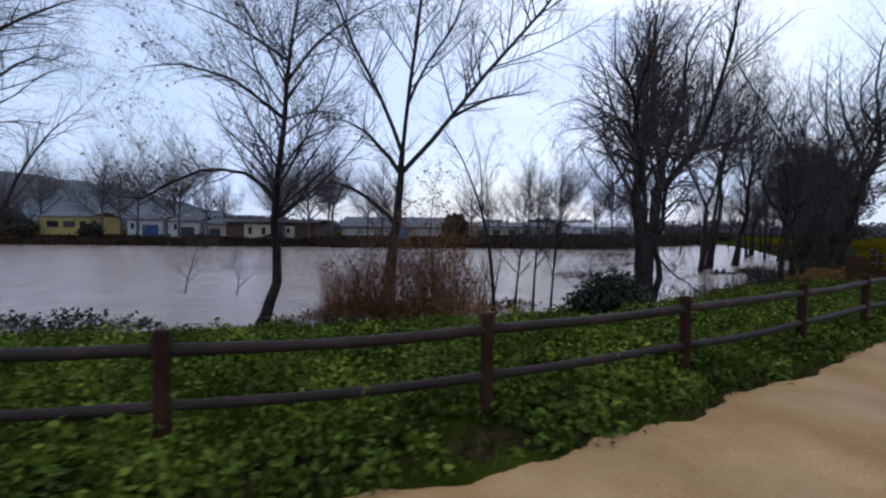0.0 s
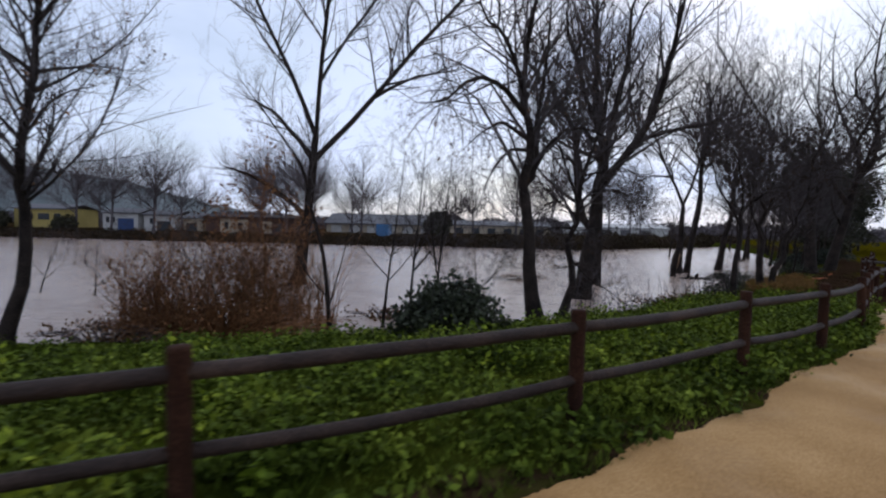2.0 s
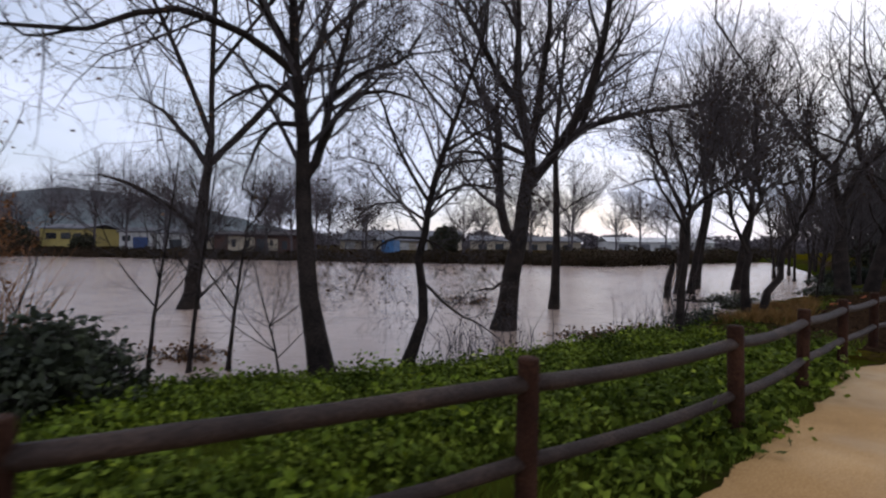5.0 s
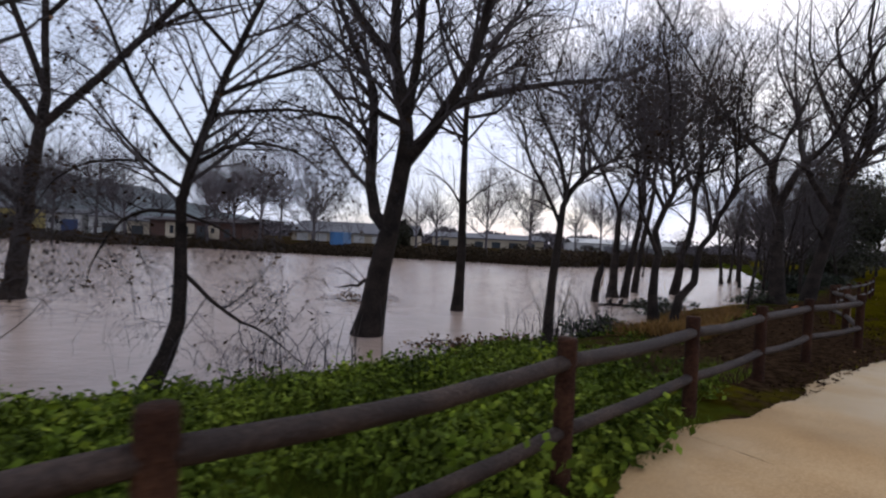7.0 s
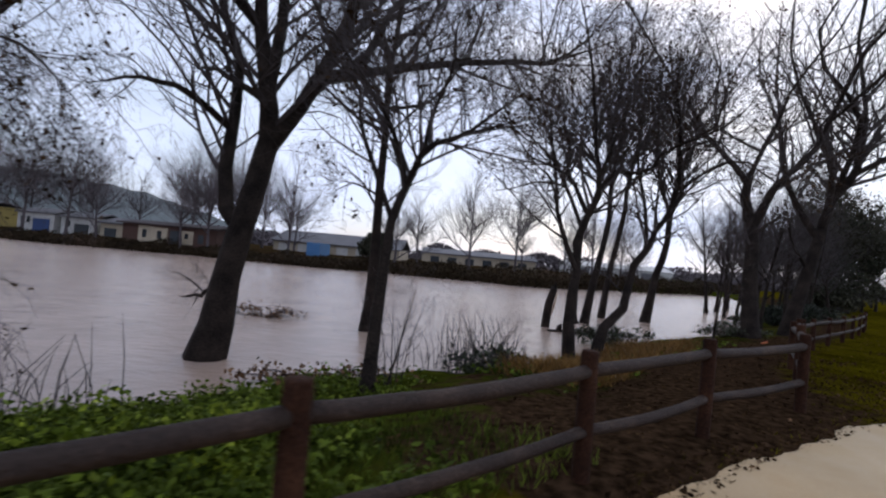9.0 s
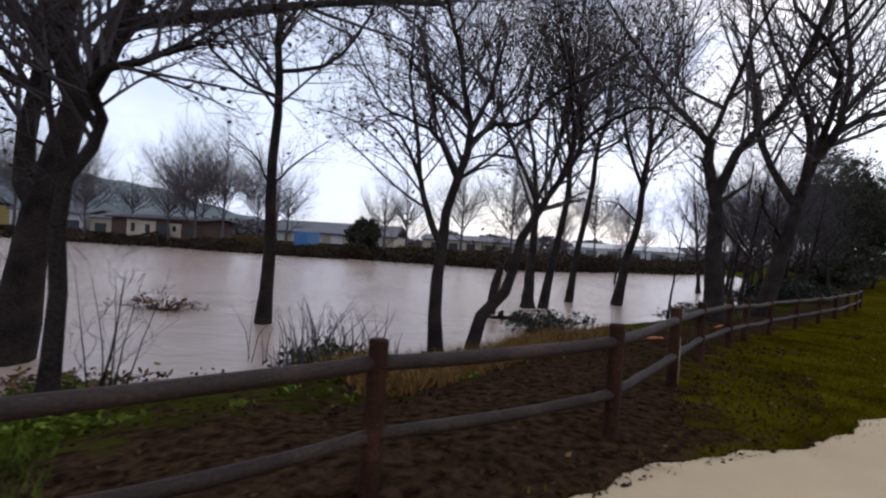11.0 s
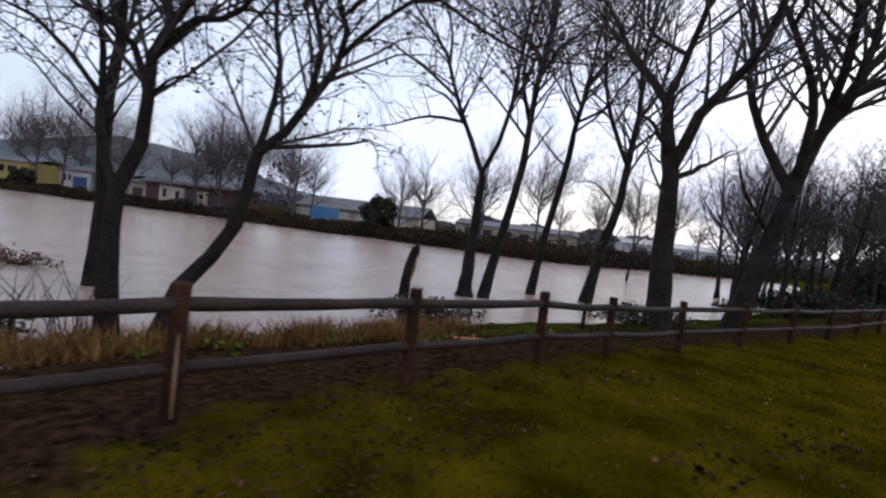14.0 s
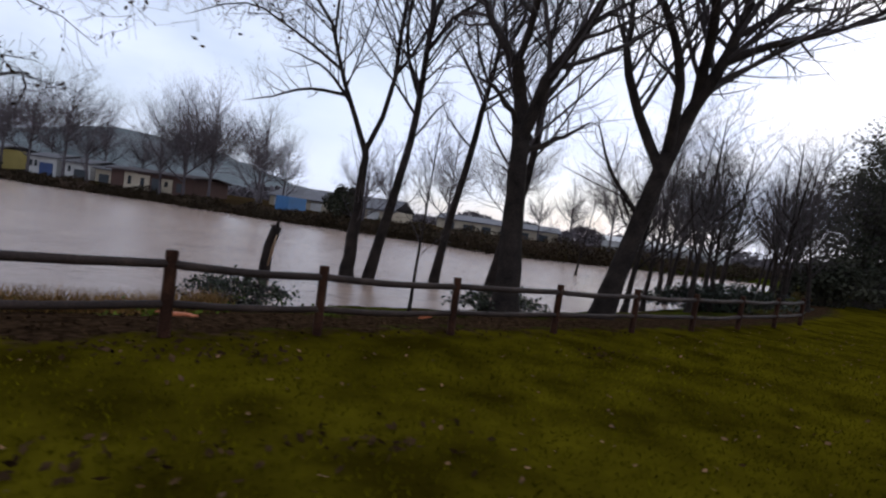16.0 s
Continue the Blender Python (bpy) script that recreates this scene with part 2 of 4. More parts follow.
def height(x, y):
    x, y = np.asarray(x, float), np.asarray(y, float)
    s, i = along(GUIDE, x, y)
    wide = np.interp(i, range(len(GUIDE)), SHORE)
    base = np.interp(i, range(len(GUIDE)), BASE)
    u = np.clip((s - 0.2) / wide, 0, 1)
    z = base + (-0.94 - base) * (0.55 * u + 0.45 * u ** 2.2)
    z = z - 1.6 * step(0, 3.5, s - wide)
    bank = 70 + 0.9 * np.clip(x - 25, 0, None) + 0.8 * np.sin(x * 0.21) + 0.5 * np.sin(x * 0.53)
    z = z + np.where(y > bank - 4, step(-4, 5, y - bank) * 3.0, 0) * (s > wide)
    bump = 0.05 * np.sin(1.7 * x + 0.9 * y) * np.sin(1.3 * y - 0.7 * x) + 0.03 * np.sin(4.1 * x - 2.2 * y)
    return z + bump * step(0.1, 1.5, np.abs(s)) * (s > 0)


def mesh_object(name, verts, faces, mat, parent=None, smooth=False):
    me = bpy.data.meshes.new(name)
    me.from_pydata(np.asarray(verts, float).tolist() if not isinstance(verts, list) else verts, [], faces if isinstance(faces, list) else faces.tolist())
    me.materials.append(mat)
    if smooth:
        me.polygons.foreach_set("use_smooth", np.ones(len(me.polygons), bool))
    me.update()
    ob = new(name, me)
    ob.parent = parent
    return ob


def part(name, bm, mat, parent, label=""):
    me = bpy.data.meshes.new(name)
    bm.to_mesh(me)
    bm.free()
    me.materials.append(mat)
    ob = new(name, me)
    ob.parent = parent
    return tagged(ob, label)


# ---- ground, path and water ----
def spread(lo, hi, pace, far):
    mid = list(np.arange(lo, hi, pace))
    out, d, v = [], pace, hi
    while v < far:
        out.append(v)
        d *= 1.22
        v += d
    back, d, v = [], pace, lo - pace
    while v > -far:
        back.append(v)
        d *= 1.22
        v -= d
    return np.array(back[::-1] + mid + out + [far])


gx, gy = spread(-14, 42, 0.3, 3500), spread(-6, 48, 0.3, 3500)
GX, GY = np.meshgrid(gx, gy)
GZ = height(GX, GY)
nx, ny = len(gx), len(gy)
cells = np.arange(nx * ny).reshape(ny, nx)
quads = np.stack([cells[:-1, :-1], cells[:-1, 1:], cells[1:, 1:], cells[1:, :-1]], -1).reshape(-1, 4)
ground = mesh_object("ground", np.stack([GX, GY, GZ], -1).reshape(-1, 3), quads, EARTH, None, True)
tagged(ground, "grassy river bank with muddy soil and lawn", "ground", kind="structure")
S, I = along(GUIDE, GX, GY)
lawn = step(-0.9, 0.1, -S) * np.maximum(0.15 + 0.85 * step(12, 14.5, I), step(2.5, 4.0, -S))
soil = np.exp(-((S - 0.7 - 0.5 * step(16, 17.5, I)) / (1.9 - 0.45 * step(16, 17.5, I))) ** 2) * step(12.6, 14.6, I) * (1 - 0.25 * step(18, 21, I)) + 0.62 * np.exp(-((S + 0.55) / 0.45) ** 2) * (1 - step(13, 14, I)) + 0.5 * np.exp(-((S - 4) / 1.2) ** 2) * step(13, 15, I) + 0.62 * (S > 20)
zone = np.stack([np.clip(lawn, 0, 1), np.clip(soil, 0, 1), 0 * S, 0 * S + 1], -1).reshape(-1)
col = ground.data.color_attributes.new("zone", "FLOAT_COLOR", "POINT")
col.data.foreach_set("color", zone.astype(np.float32))

rng = np.random.default_rng(4)


def make_path():
    """A sandy strip with a ragged grass edge, a little proud of the soil."""
    t = np.linspace(0, len(EDGE) - 1, 2400)
    ex, ey = np.interp(t, range(len(EDGE)), EDGE[:, 0]), np.interp(t, range(len(EDGE)), EDGE[:, 1])
    tx, ty = np.gradient(ex), np.gradient(ey)
    n = np.hypot(tx, ty)
    rx, ry = ty / n, -tx / n
    ragged = 0.07 * np.sin(t * 4.1) + 0.035 * np.sin(t * 11.7 + 1) + 0.012 * np.sin(t * 29) + rng.normal(0, 0.008, t.size)
    verts, faces, cols = [], [], [0.0, 0.12, 0.8, 1.6, 2.4, 3.2, 4.0, 4.4, 4.6]
    for k, w in enumerate(cols):
        off = w + ragged * (1 if k == 0 else 0.3 if k == 1 else 0) - (ragged if k == len(cols) - 1 else 0)
        px, py = ex + rx * off, ey + ry * off
        z = height(px, py) + (0.012 if k in (0, len(cols) - 1) else 0.034 + 0.004 * np.sin(t * 3 + k))
        verts.append(np.stack([px, py, z], -1))
    m = len(t)
    verts = np.concatenate(verts)
    ids = np.arange(len(cols) * m).reshape(len(cols), m)
    q = np.stack([ids[:-1, :-1], ids[1:, :-1], ids[1:, 1:], ids[:-1, 1:]], -1).reshape(-1, 4)
    return tagged(mesh_object("path", verts, q, SAND, None, True), "ochre compacted sand footpath, damp from rain", "path", kind="structure")


make_path()
wx, wy = spread(-40, 60, 4.0, 1500), spread(5, 110, 4.0, 1500)
WX, WY = np.meshgrid(wx, wy)
wc = np.arange(WX.size).reshape(WX.shape)
wq = np.stack([wc[:-1, :-1], wc[:-1, 1:], wc[1:, 1:], wc[1:, :-1]], -1).reshape(-1, 4)
keep = (WY[:-1, :-1] > 0).reshape(-1) & (WY[:-1, :-1] < 300).reshape(-1)
water = mesh_object("water", np.stack([WX, WY, 0 * WX + WATER], -1).reshape(-1, 3), wq[keep], RIVER, None, True)
tagged(water, "swollen brown river water in flood", "river", kind="structure")


# ---- tubes: limbs, twigs, rails ----
class Tubes:
    """Collects tapered tubes into one mesh."""

    def __init__(self):
        self.v, self.f, self.n, self.caps = [], [], 0, []

    def add(self, pts, radii, sides=4, cap=False):
        p = np.asarray(pts, float)
        m = len(p)
        d = np.empty_like(p)
        d[1:-1] = p[2:] - p[:-2]
        d[0], d[-1] = p[1] - p[0], p[-1] - p[-2]
        d /= np.linalg.norm(d, axis=1, keepdims=True) + 1e-9
        ref = np.array([0.31, 0.95, 0.05]) if abs(d[0, 2]) > 0.6 else np.array([0.1, 0.05, 0.99])
        u = np.cross(d, ref)
        u /= np.linalg.norm(u, axis=1, keepdims=True) + 1e-9
        w = np.cross(d, u)
        a = np.arange(sides) * 2 * np.pi / sides
        ring = u[:, None, :] * np.cos(a)[None, :, None] + w[:, None, :] * np.sin(a)[None, :, None]
        r = np.asarray(radii, float)
        r = r[:, None, None] if r.ndim == 1 else r[:, :, None]
        self.v.append((p[:, None, :] + ring * r).reshape(-1, 3))
        i = np.arange(m - 1)[:, None] * sides + np.arange(sides)[None, :] + self.n
        j = np.arange(m - 1)[:, None] * sides + (np.arange(sides)[None, :] + 1) % sides + self.n
        self.f.append(np.stack([i, j, j + sides, i + sides], -1).reshape(-1, 4))
        if cap:
            e = self.n + (m - 1) * sides
            self.caps = self.caps + [[e + k for k in range(sides)], [self.n + k for k in range(sides)][::-1]]
        self.n += m * sides

    def make(self, name, mat, parent=None, label="", smooth=True):
        f = np.concatenate(self.f).tolist() + self.caps
        return tagged(mesh_object(name, np.concatenate(self.v), f, mat, parent, smooth), label)


def curve(points, n):
    """A smooth line through points."""
    p = np.asarray(points, float)
    t = np.linspace(0, len(p) - 1, n)
    i = np.clip(t.astype(int), 0, len(p) - 2)
    k = (t - i)[:, None]
    a, b, c, d = p[np.clip(i - 1, 0, None)], p[i], p[i + 1], p[np.clip(i + 2, None, len(p) - 1)]
    return 0.5 * (2 * b + (c - a) * k + (2 * a - 5 * b + 4 * c - d) * k ** 2 + (3 * b - a - 3 * c + d) * k ** 3)


# ---- fence ----
def make_fence():
    fence = new("wooden_fence")
    fence.location = (POSTS[0][0], POSTS[0][1], float(height(*POSTS[0])))
    tagged(fence, "brown round-pole post and rail fence along path", "fence")
    base = Vector(fence.location)
    r = np.random.default_rng(11)
    tops = []
    for k, (x, y) in enumerate(POSTS):
        z = BASE[k + 2]
        lean = r.normal(0, 0.012, 2)
        foot = np.array([x, y, z - 0.35])
        top = np.array([x + lean[0], y + lean[1], z + 0.97 + r.normal(0, 0.012)])
        b = Tubes()
        hs = np.array([0, 0.2, 0.5, 0.8, 0.975, 0.994, 1.0])
        ring = 0.066 * (1 + r.normal(0, 0.02, (7, 12)))
        ring[-2] *= 0.97
        ring[-1] *= 0.86
        b.add(foot + (top - foot) * hs[:, None] - np.array(base), ring, 12, True)
        b.make("post", WOOD, fence)
        if k == 15:
            c = Tubes()
            q = foot + (top - foot) * np.array([0.3, 0.45, 0.6, 0.74])[:, None] - np.array(base)
            c.add(q + np.array([0.052, -0.044, 0]), np.array([0.008, 0.012, 0.011, 0.004]), 6, True)
            c.make("split", SPLIT, fence, "pale split in the wood")
        tops.append(top)
    for k in range(len(POSTS) - 1):
        a, c = tops[k], tops[k + 1]
        d = (c - a) / np.linalg.norm(c - a)
        for drop, rad in ((0.15, 0.051), (0.60, 0.045)):
            s, e = a - d * 0.05, c + d * 0.05
            line = curve([s, (s * 2 + e) / 3, (s + 2 * e) / 3, e], 9)
            line[:, 2] -= drop + 0.032 * np.sin(np.linspace(0, np.pi, 9)) * r.uniform(0.2, 1.5)
            line[:, :2] += r.normal(0, 0.004, (9, 2))
            b = Tubes()
            b.add(line - np.array(base), rad * (1 + r.normal(0, 0.035, (9, 10))), 10, True)
            b.make("rail", RAILWOOD, fence)


make_fence()


# ---- trees ----
def shoots(rng, line, radii, count, length, spreadout, up, start=0.25, droop=0.0):
    """Side branches of a limb: list of (points, radii)."""
    out = []
    n = len(line)
    for k in range(count):
        f = start + (1 - start) * (k + rng.uniform(0, 1)) / count
        i = min(int(f * (n - 1)), n - 2)
        p = line[i] + (line[i + 1] - line[i]) * (f * (n - 1) - i)
        d = line[i + 1] - line[i]
        d = d / (np.linalg.norm(d) + 1e-9)
        side = rng.normal(0, 1, 3)
        side -= d * (side @ d)
        side /= np.linalg.norm(side) + 1e-9
        v = d * (1 - spreadout) + side * spreadout + np.array([0, 0, up])
        v /= np.linalg.norm(v)
        ln = length * rng.uniform(0.55, 1.25) * (1.1 - 0.6 * f)
        w = rng.normal(0, 0.16, 3)
        pts = [p, p + v * ln * 0.36, p + v * ln * 0.7 + w * ln * 0.35 + np.array([0, 0, up * 0.1 * ln]), p + v * ln + w * ln + np.array([0, 0, (up * 0.35 - droop) * ln])]
        r0 = min(radii[i] * 0.46, 0.008 + 0.014 * ln)
        out.append((np.array(pts), np.array([r0, r0 * 0.72, r0 * 0.45, r0 * 0.16])))
    return out


def leaf_cards(rng, centres, size, mat, name, parent=None, label="", flat=0.0):
    """Small folded leaves, two quads each, at many places."""
    c = np.asarray(centres, float)
    n = len(c)
    a = rng.normal(0, 1, (n, 3))
    a[:, 2] *= 1 - flat
    a /= np.linalg.norm(a, axis=1, keepdims=True) + 1e-9
    b = rng.normal(0, 1, (n, 3))
    b[:, 2] *= 1 - flat
    b -= a * np.sum(a * b, 1, keepdims=True)
    b /= np.linalg.norm(b, axis=1, keepdims=True) + 1e-9
    nrm = np.cross(a, b)
    nrm *= np.sign(nrm[:, 2:3] + 1e-6)
    s = (size * rng.uniform(0.55, 1.3, n))[:, None]
    v = np.stack([c - a * s, c + b * s * 0.6 - nrm * s * 0.22, c + a * s - nrm * s * 0.3, c - b * s * 0.6 - nrm * s * 0.22], 1).reshape(-1, 3)
    k = np.arange(n)[:, None] * 4
    f = np.concatenate([k + np.array([[0, 1, 2]]), k + np.array([[0, 2, 3]])])
    return tagged(mesh_object(name, v, f, mat, parent), label)


def tree(name, base, limbs, radius, label, seed, dense=1.0, twig=1.0, leaves=0, leafmat=None, droop=0.0, group="", mats=(None, None), levels=3, category="tree", rise=0.0, wide_leaf=0.042):
    """base: foot in the world. limbs: lines of (x, y, z) from the foot; the first is the trunk. Each limb starts on the trunk or another limb."""
    rng = np.random.default_rng(seed)
    top = new(name)
    z = float(height(base[0], base[1])) if len(base) == 2 else base[2]
    top.location = (base[0], base[1], z)
    tagged(top, label, category, group)
    wood, crown, tips = Tubes(), Tubes(), []
    trunk_len = sum(np.linalg.norm(np.subtract(limbs[0][i + 1], limbs[0][i])) for i in range(len(limbs[0]) - 1))
    highest = max(p[2] for limb in limbs for p in limb)
    offshoots, lines, thick = [], [], []
    if rise:
        for k, limb in enumerate(limbs):
            if limb[-1][2] > 0.7 * highest:
                e, d = np.array(limb[-1]), np.subtract(limb[-1], limb[-2])
                d = d / np.linalg.norm(d) + np.array([rng.normal(0, 0.12), rng.normal(0, 0.12), 0.3])
                d = d / np.linalg.norm(d) * rise * rng.uniform(0.75, 1.1)
                bow = rng.normal(0, 0.09, 3) * rise
                limbs[k] = list(limb) + [tuple(e + d * 0.5 + bow), tuple(e + d)]
                for f in (0.1,):
                    v = d * rng.uniform(0.45, 0.7) + rng.normal(0, 0.34, 3) * rise * np.array([1, 1, 0.4])
                    o = e + d * f
                    offshoots.append([tuple(o), tuple(o + v * 0.5 + rng.normal(0, 0.05, 3) * rise), tuple(o + v + np.array([0, 0, 0.12 * rise]))])
    for k, limb in enumerate(limbs + offshoots):
        n = 14 if k == 0 else 10
        if k and category == "tree":
            gap = lines - np.array(limb[0])
            near = np.argmin(np.sum(gap * gap, 1))
            limb = [tuple(lines[near])] + list(limb[1:])
        line = curve(limb, n)
        line[1:] += rng.normal(0, 0.012 * radius / 0.2, (n - 1, 3))
        ln = np.sum(np.linalg.norm(np.diff(line, axis=0), axis=1))
        r0 = radius if k == 0 else radius * min(0.62, max(0.22, 0.5 * (ln / trunk_len) ** 0.5))
        if k and category == "tree":
            r0 = min(r0, thick[near] * 0.82)
        t = np.linspace(0, 1, n)
        rad = r0 * (1 - t) ** 0.8 * 0.78 + r0 * 0.22 * (1 - 0.8 * t)
        if k == 0:
            rad = r0 * (0.95 - (0.85 if limb[-1][2] > 0.7 * highest else 0.55) * t) + r0 * 0.35 * np.exp(-t * 16)
            line = np.vstack([line[0] - (0, 0, 0.9), line])
            rad = np.concatenate([[rad[0] * 1.15], rad])
        fat = np.interp(np.linspace(0, 1, 40), np.linspace(0, 1, len(rad)), rad)
        lines, thick = (curve(line, 40), fat) if k == 0 else (np.vstack([lines, curve(line, 40)]), np.concatenate([thick, fat]))
        wood.add(line, rad[:, None] * (1 + rng.normal(0, 0.035, (len(rad), 9))), 9)
        size = 0.30 * ln + 0.5
        subs = shoots(rng, line, rad, int((5 + 2.6 * ln) * dense), size * twig, 0.62, 0.32, 0.42 if k == 0 else 0.18, droop)
        for p, r in subs:
            q = curve(p, 6)
            crown.add(q, np.interp(np.linspace(0, 3, 6), range(4), r), 4)
            sl = np.linalg.norm(p[-1] - p[0])
            for p2, r2 in shoots(rng, q, np.interp(np.linspace(0, 3, 6), range(4), r), int((2 + 3.3 * sl) * dense), 0.42 * sl + 0.22, 0.6, 0.25, 0.15, droop):
                r2 = np.maximum(r2, 0.0028)
                crown.add(p2, r2, 3)
                tips.append(p2)
                if levels > 2:
                    for p3, r3 in shoots(rng, p2, r2, int(3 * dense) + 1, 0.5 * np.linalg.norm(p2[-1] - p2[0]) + 0.08, 0.6, 0.2, 0.2, droop):
                        crown.add(p3[[0, 1, 3]], np.maximum(r3[[0, 1, 3]], 0.0022), 3)
    wood.make("trunk", mats[0] or BARK, top)
    crown.make("crown", mats[1] or TWIG, top, "", False)
    if leaves:
        tips = np.concatenate(tips)
        pick = tips[rng.integers(0, len(tips), leaves)] + rng.normal(0, 0.05, (leaves, 3))
        leaf_cards(rng, pick, wide_leaf, leafmat or DRYLEAF, "foliage", top, "dark evergreen leaves" if leafmat in (IVY, HAZEEVER) else "few withered leaves")
    return top


def limb(points, turn=0.0, depth=0.0, seed=0):
    """A limb given as (across, up), across at an angle to x, drifting by depth and wandering out of its plane."""
    r = np.random.default_rng(seed + 77)
    c, s = math.cos(radians(turn)), math.sin(radians(turn))
    line = []
    for i, (x, z) in enumerate(points):
        away = depth * i / max(1, len(points) - 1) + (r.normal(0, 0.1) if i else 0)
        line.append((x * c - away * s, x * s + away * c, z))
    return line


BARE = "bare dark-barked riverside tree"
# one tree a call: foot, limbs in (across, up), radius
tree("tree", (-5.04, 10.76, -0.75), [limb([(0, 0), (0.15, 0.46), (0.4, 1.29), (0.33, 2.66), (0.38, 3.56), (0.61, 5.67), (0.73, 7.02), (0.83, 8.08), (1.13, 9.76)], 21.2, 0, 0),
     limb([(0.34, 3.29), (-0.31, 3.98), (-1.24, 4.1), (-2.12, 3.74), (-2.84, 3.28), (-3.62, 3.47)], 21.2, 0.61875, 1),
     limb([(0.53, 5.66), (-0.56, 6.27), (-1.71, 6.41), (-2.67, 6.15)], 21.2, -0.825, 2),
     limb([(0.73, 7.02), (-0.15, 7.62), (-1.07, 8.03), (-2.17, 8.37)], 21.2, 0.4125, 3),
     limb([(0.68, 6.57), (1.42, 7.57), (2.34, 8.33), (3.64, 9.11)], 21.2, -0.61875, 4),
     limb([(0.58, 5.37), (1.41, 5.91), (2.34, 6.0)], 21.2, 0.825, 5),
     limb([(0.46, 4.16), (1.11, 4.96), (1.87, 5.26)], 21.2, -0.4125, 6)], 0.165, BARE + " with a few withered leaves", 1, 1.3, 1.2, 1500)
tree("tree", (-2.98, 23.22, WATER), [limb([(0, 0), (0.24, 1.74), (0.5, 3.95), (0.75, 6.93)], 13.1, 0, 0),
     limb([(0.67, 6.93), (-0.26, 9.61), (-1.51, 12.13), (-2.72, 15.09)], 13.1, 1.2, 1),
     limb([(0.93, 7.14), (1.05, 10.29), (1.46, 14.14), (1.63, 17.13)], 13.1, -1.6, 2),
     limb([(1.33, 5.93), (3.3, 8.87), (5.49, 11.63), (8.07, 14.53), (10.42, 17.49)], 13.1, 0.8, 3),
     limb([(3.3, 9.01), (5.27, 9.9), (7.94, 10.47)], 13.1, -1.2, 4),
     limb([(1.07, 9.48), (2.09, 11.78), (3.67, 14.19), (4.71, 16.84)], 13.1, 1.6, 5),
     limb([(0.34, 3.12), (-1.42, 4.67), (-3.22, 5.35)], 13.1, -0.8, 6),
     limb([(0.6, 5.88), (-1.0, 7.92), (-2.56, 8.84)], 13.1, 1.2, 7)], 0.36, BARE + " standing in flood water", 2, 0.9, 1.1, rise=2.0)
tree("tree", (6.39, 13.36, -0.70), [limb([(0, 0), (-0.19, 1.21), (-0.33, 2.46), (-0.36, 3.61), (-0.43, 4.57), (-0.52, 5.6), (-0.57, 6.63)], 27.1, 0, 0),
     limb([(-0.33, 3.52), (-0.07, 4.08), (0.13, 5.09), (0.38, 6.03), (0.55, 6.88)], 27.1, 0.75, 1),
     limb([(-0.5, 5.3), (-1.1, 5.67), (-1.75, 5.76), (-2.41, 5.71), (-3.16, 5.15)], 27.1, -1, 2),
     limb([(-0.44, 4.7), (-0.95, 5.1), (-1.53, 4.85), (-2.09, 4.29)], 27.1, 0.5, 3),
     limb([(-0.07, 4.03), (0.34, 4.84), (0.96, 5.06), (1.72, 4.73)], 27.1, -0.75, 4),
     limb([(0.17, 5.18), (0.78, 5.73), (1.71, 6.28)], 27.1, 1, 5),
     limb([(-0.52, 5.6), (-1.1, 6.26), (-1.61, 6.89)], 27.1, -0.5, 6),
     limb([(-0.44, 4.48), (-0.87, 4.43), (-1.24, 3.8), (-1.39, 3.2)], 27.1, 0.75, 7)], 0.2, BARE + " forking above a kinked foot", 3, 0.95, 1.25, 900, DRYLEAF, 0.25, rise=2.4, wide_leaf=0.034)
tree("tree", (7.51, 15.26, -0.95), [limb([(0, 0), (0.29, 0.72), (0.39, 1.4), (0.33, 2.28), (0.37, 3.05), (0.53, 3.75), (0.85, 4.87), (1.29, 6.04), (1.68, 7.04)], 27.8, 0, 0),
     limb([(0.37, 3.15), (-0.19, 3.58), (-0.62, 4.1), (-1.04, 4.76)], 27.8, 0.4875, 1),
     limb([(0.53, 3.65), (1.27, 3.97), (2.09, 3.8), (2.78, 3.21)], 27.8, -0.65, 2),
     limb([(0.38, 2.67), (1.02, 2.5), (1.58, 2.02)], 27.8, 0.325, 3),
     limb([(0.43, 1.99), (1.07, 1.19), (1.68, 0.86), (2.28, 0.35)], 27.8, -0.4875, 4),
     limb([(0.34, 2.91), (-0.34, 2.73), (-0.81, 2.15), (-1.03, 1.42)], 27.8, 0.65, 5),
     limb([(0.43, 3.45), (-0.04, 4.17), (-0.4, 4.87), (-0.67, 5.55)], 27.8, -0.325, 6),
     limb([(0.85, 4.87), (1.63, 5.19), (2.56, 5.77)], 27.8, 0.4875, 7),
     limb([(0.68, 4.3), (1.55, 4.56), (2.5, 4.48), (3.21, 3.79)], 27.8, -0.65, 8),
     limb([(1.02, 5.39), (0.44, 5.97), (-0.03, 6.72)], 27.8, 0.325, 9),
     limb([(-0.19, 3.58), (-0.85, 3.43), (-1.3, 2.86), (-1.47, 2.14)], 27.8, -0.4875, 10)], 0.13, "crooked dark tree with dense drooping branches", 4, 1.4, 1.3, 3600, DARKLEAF, 0.5, rise=1.2, wide_leaf=0.036)
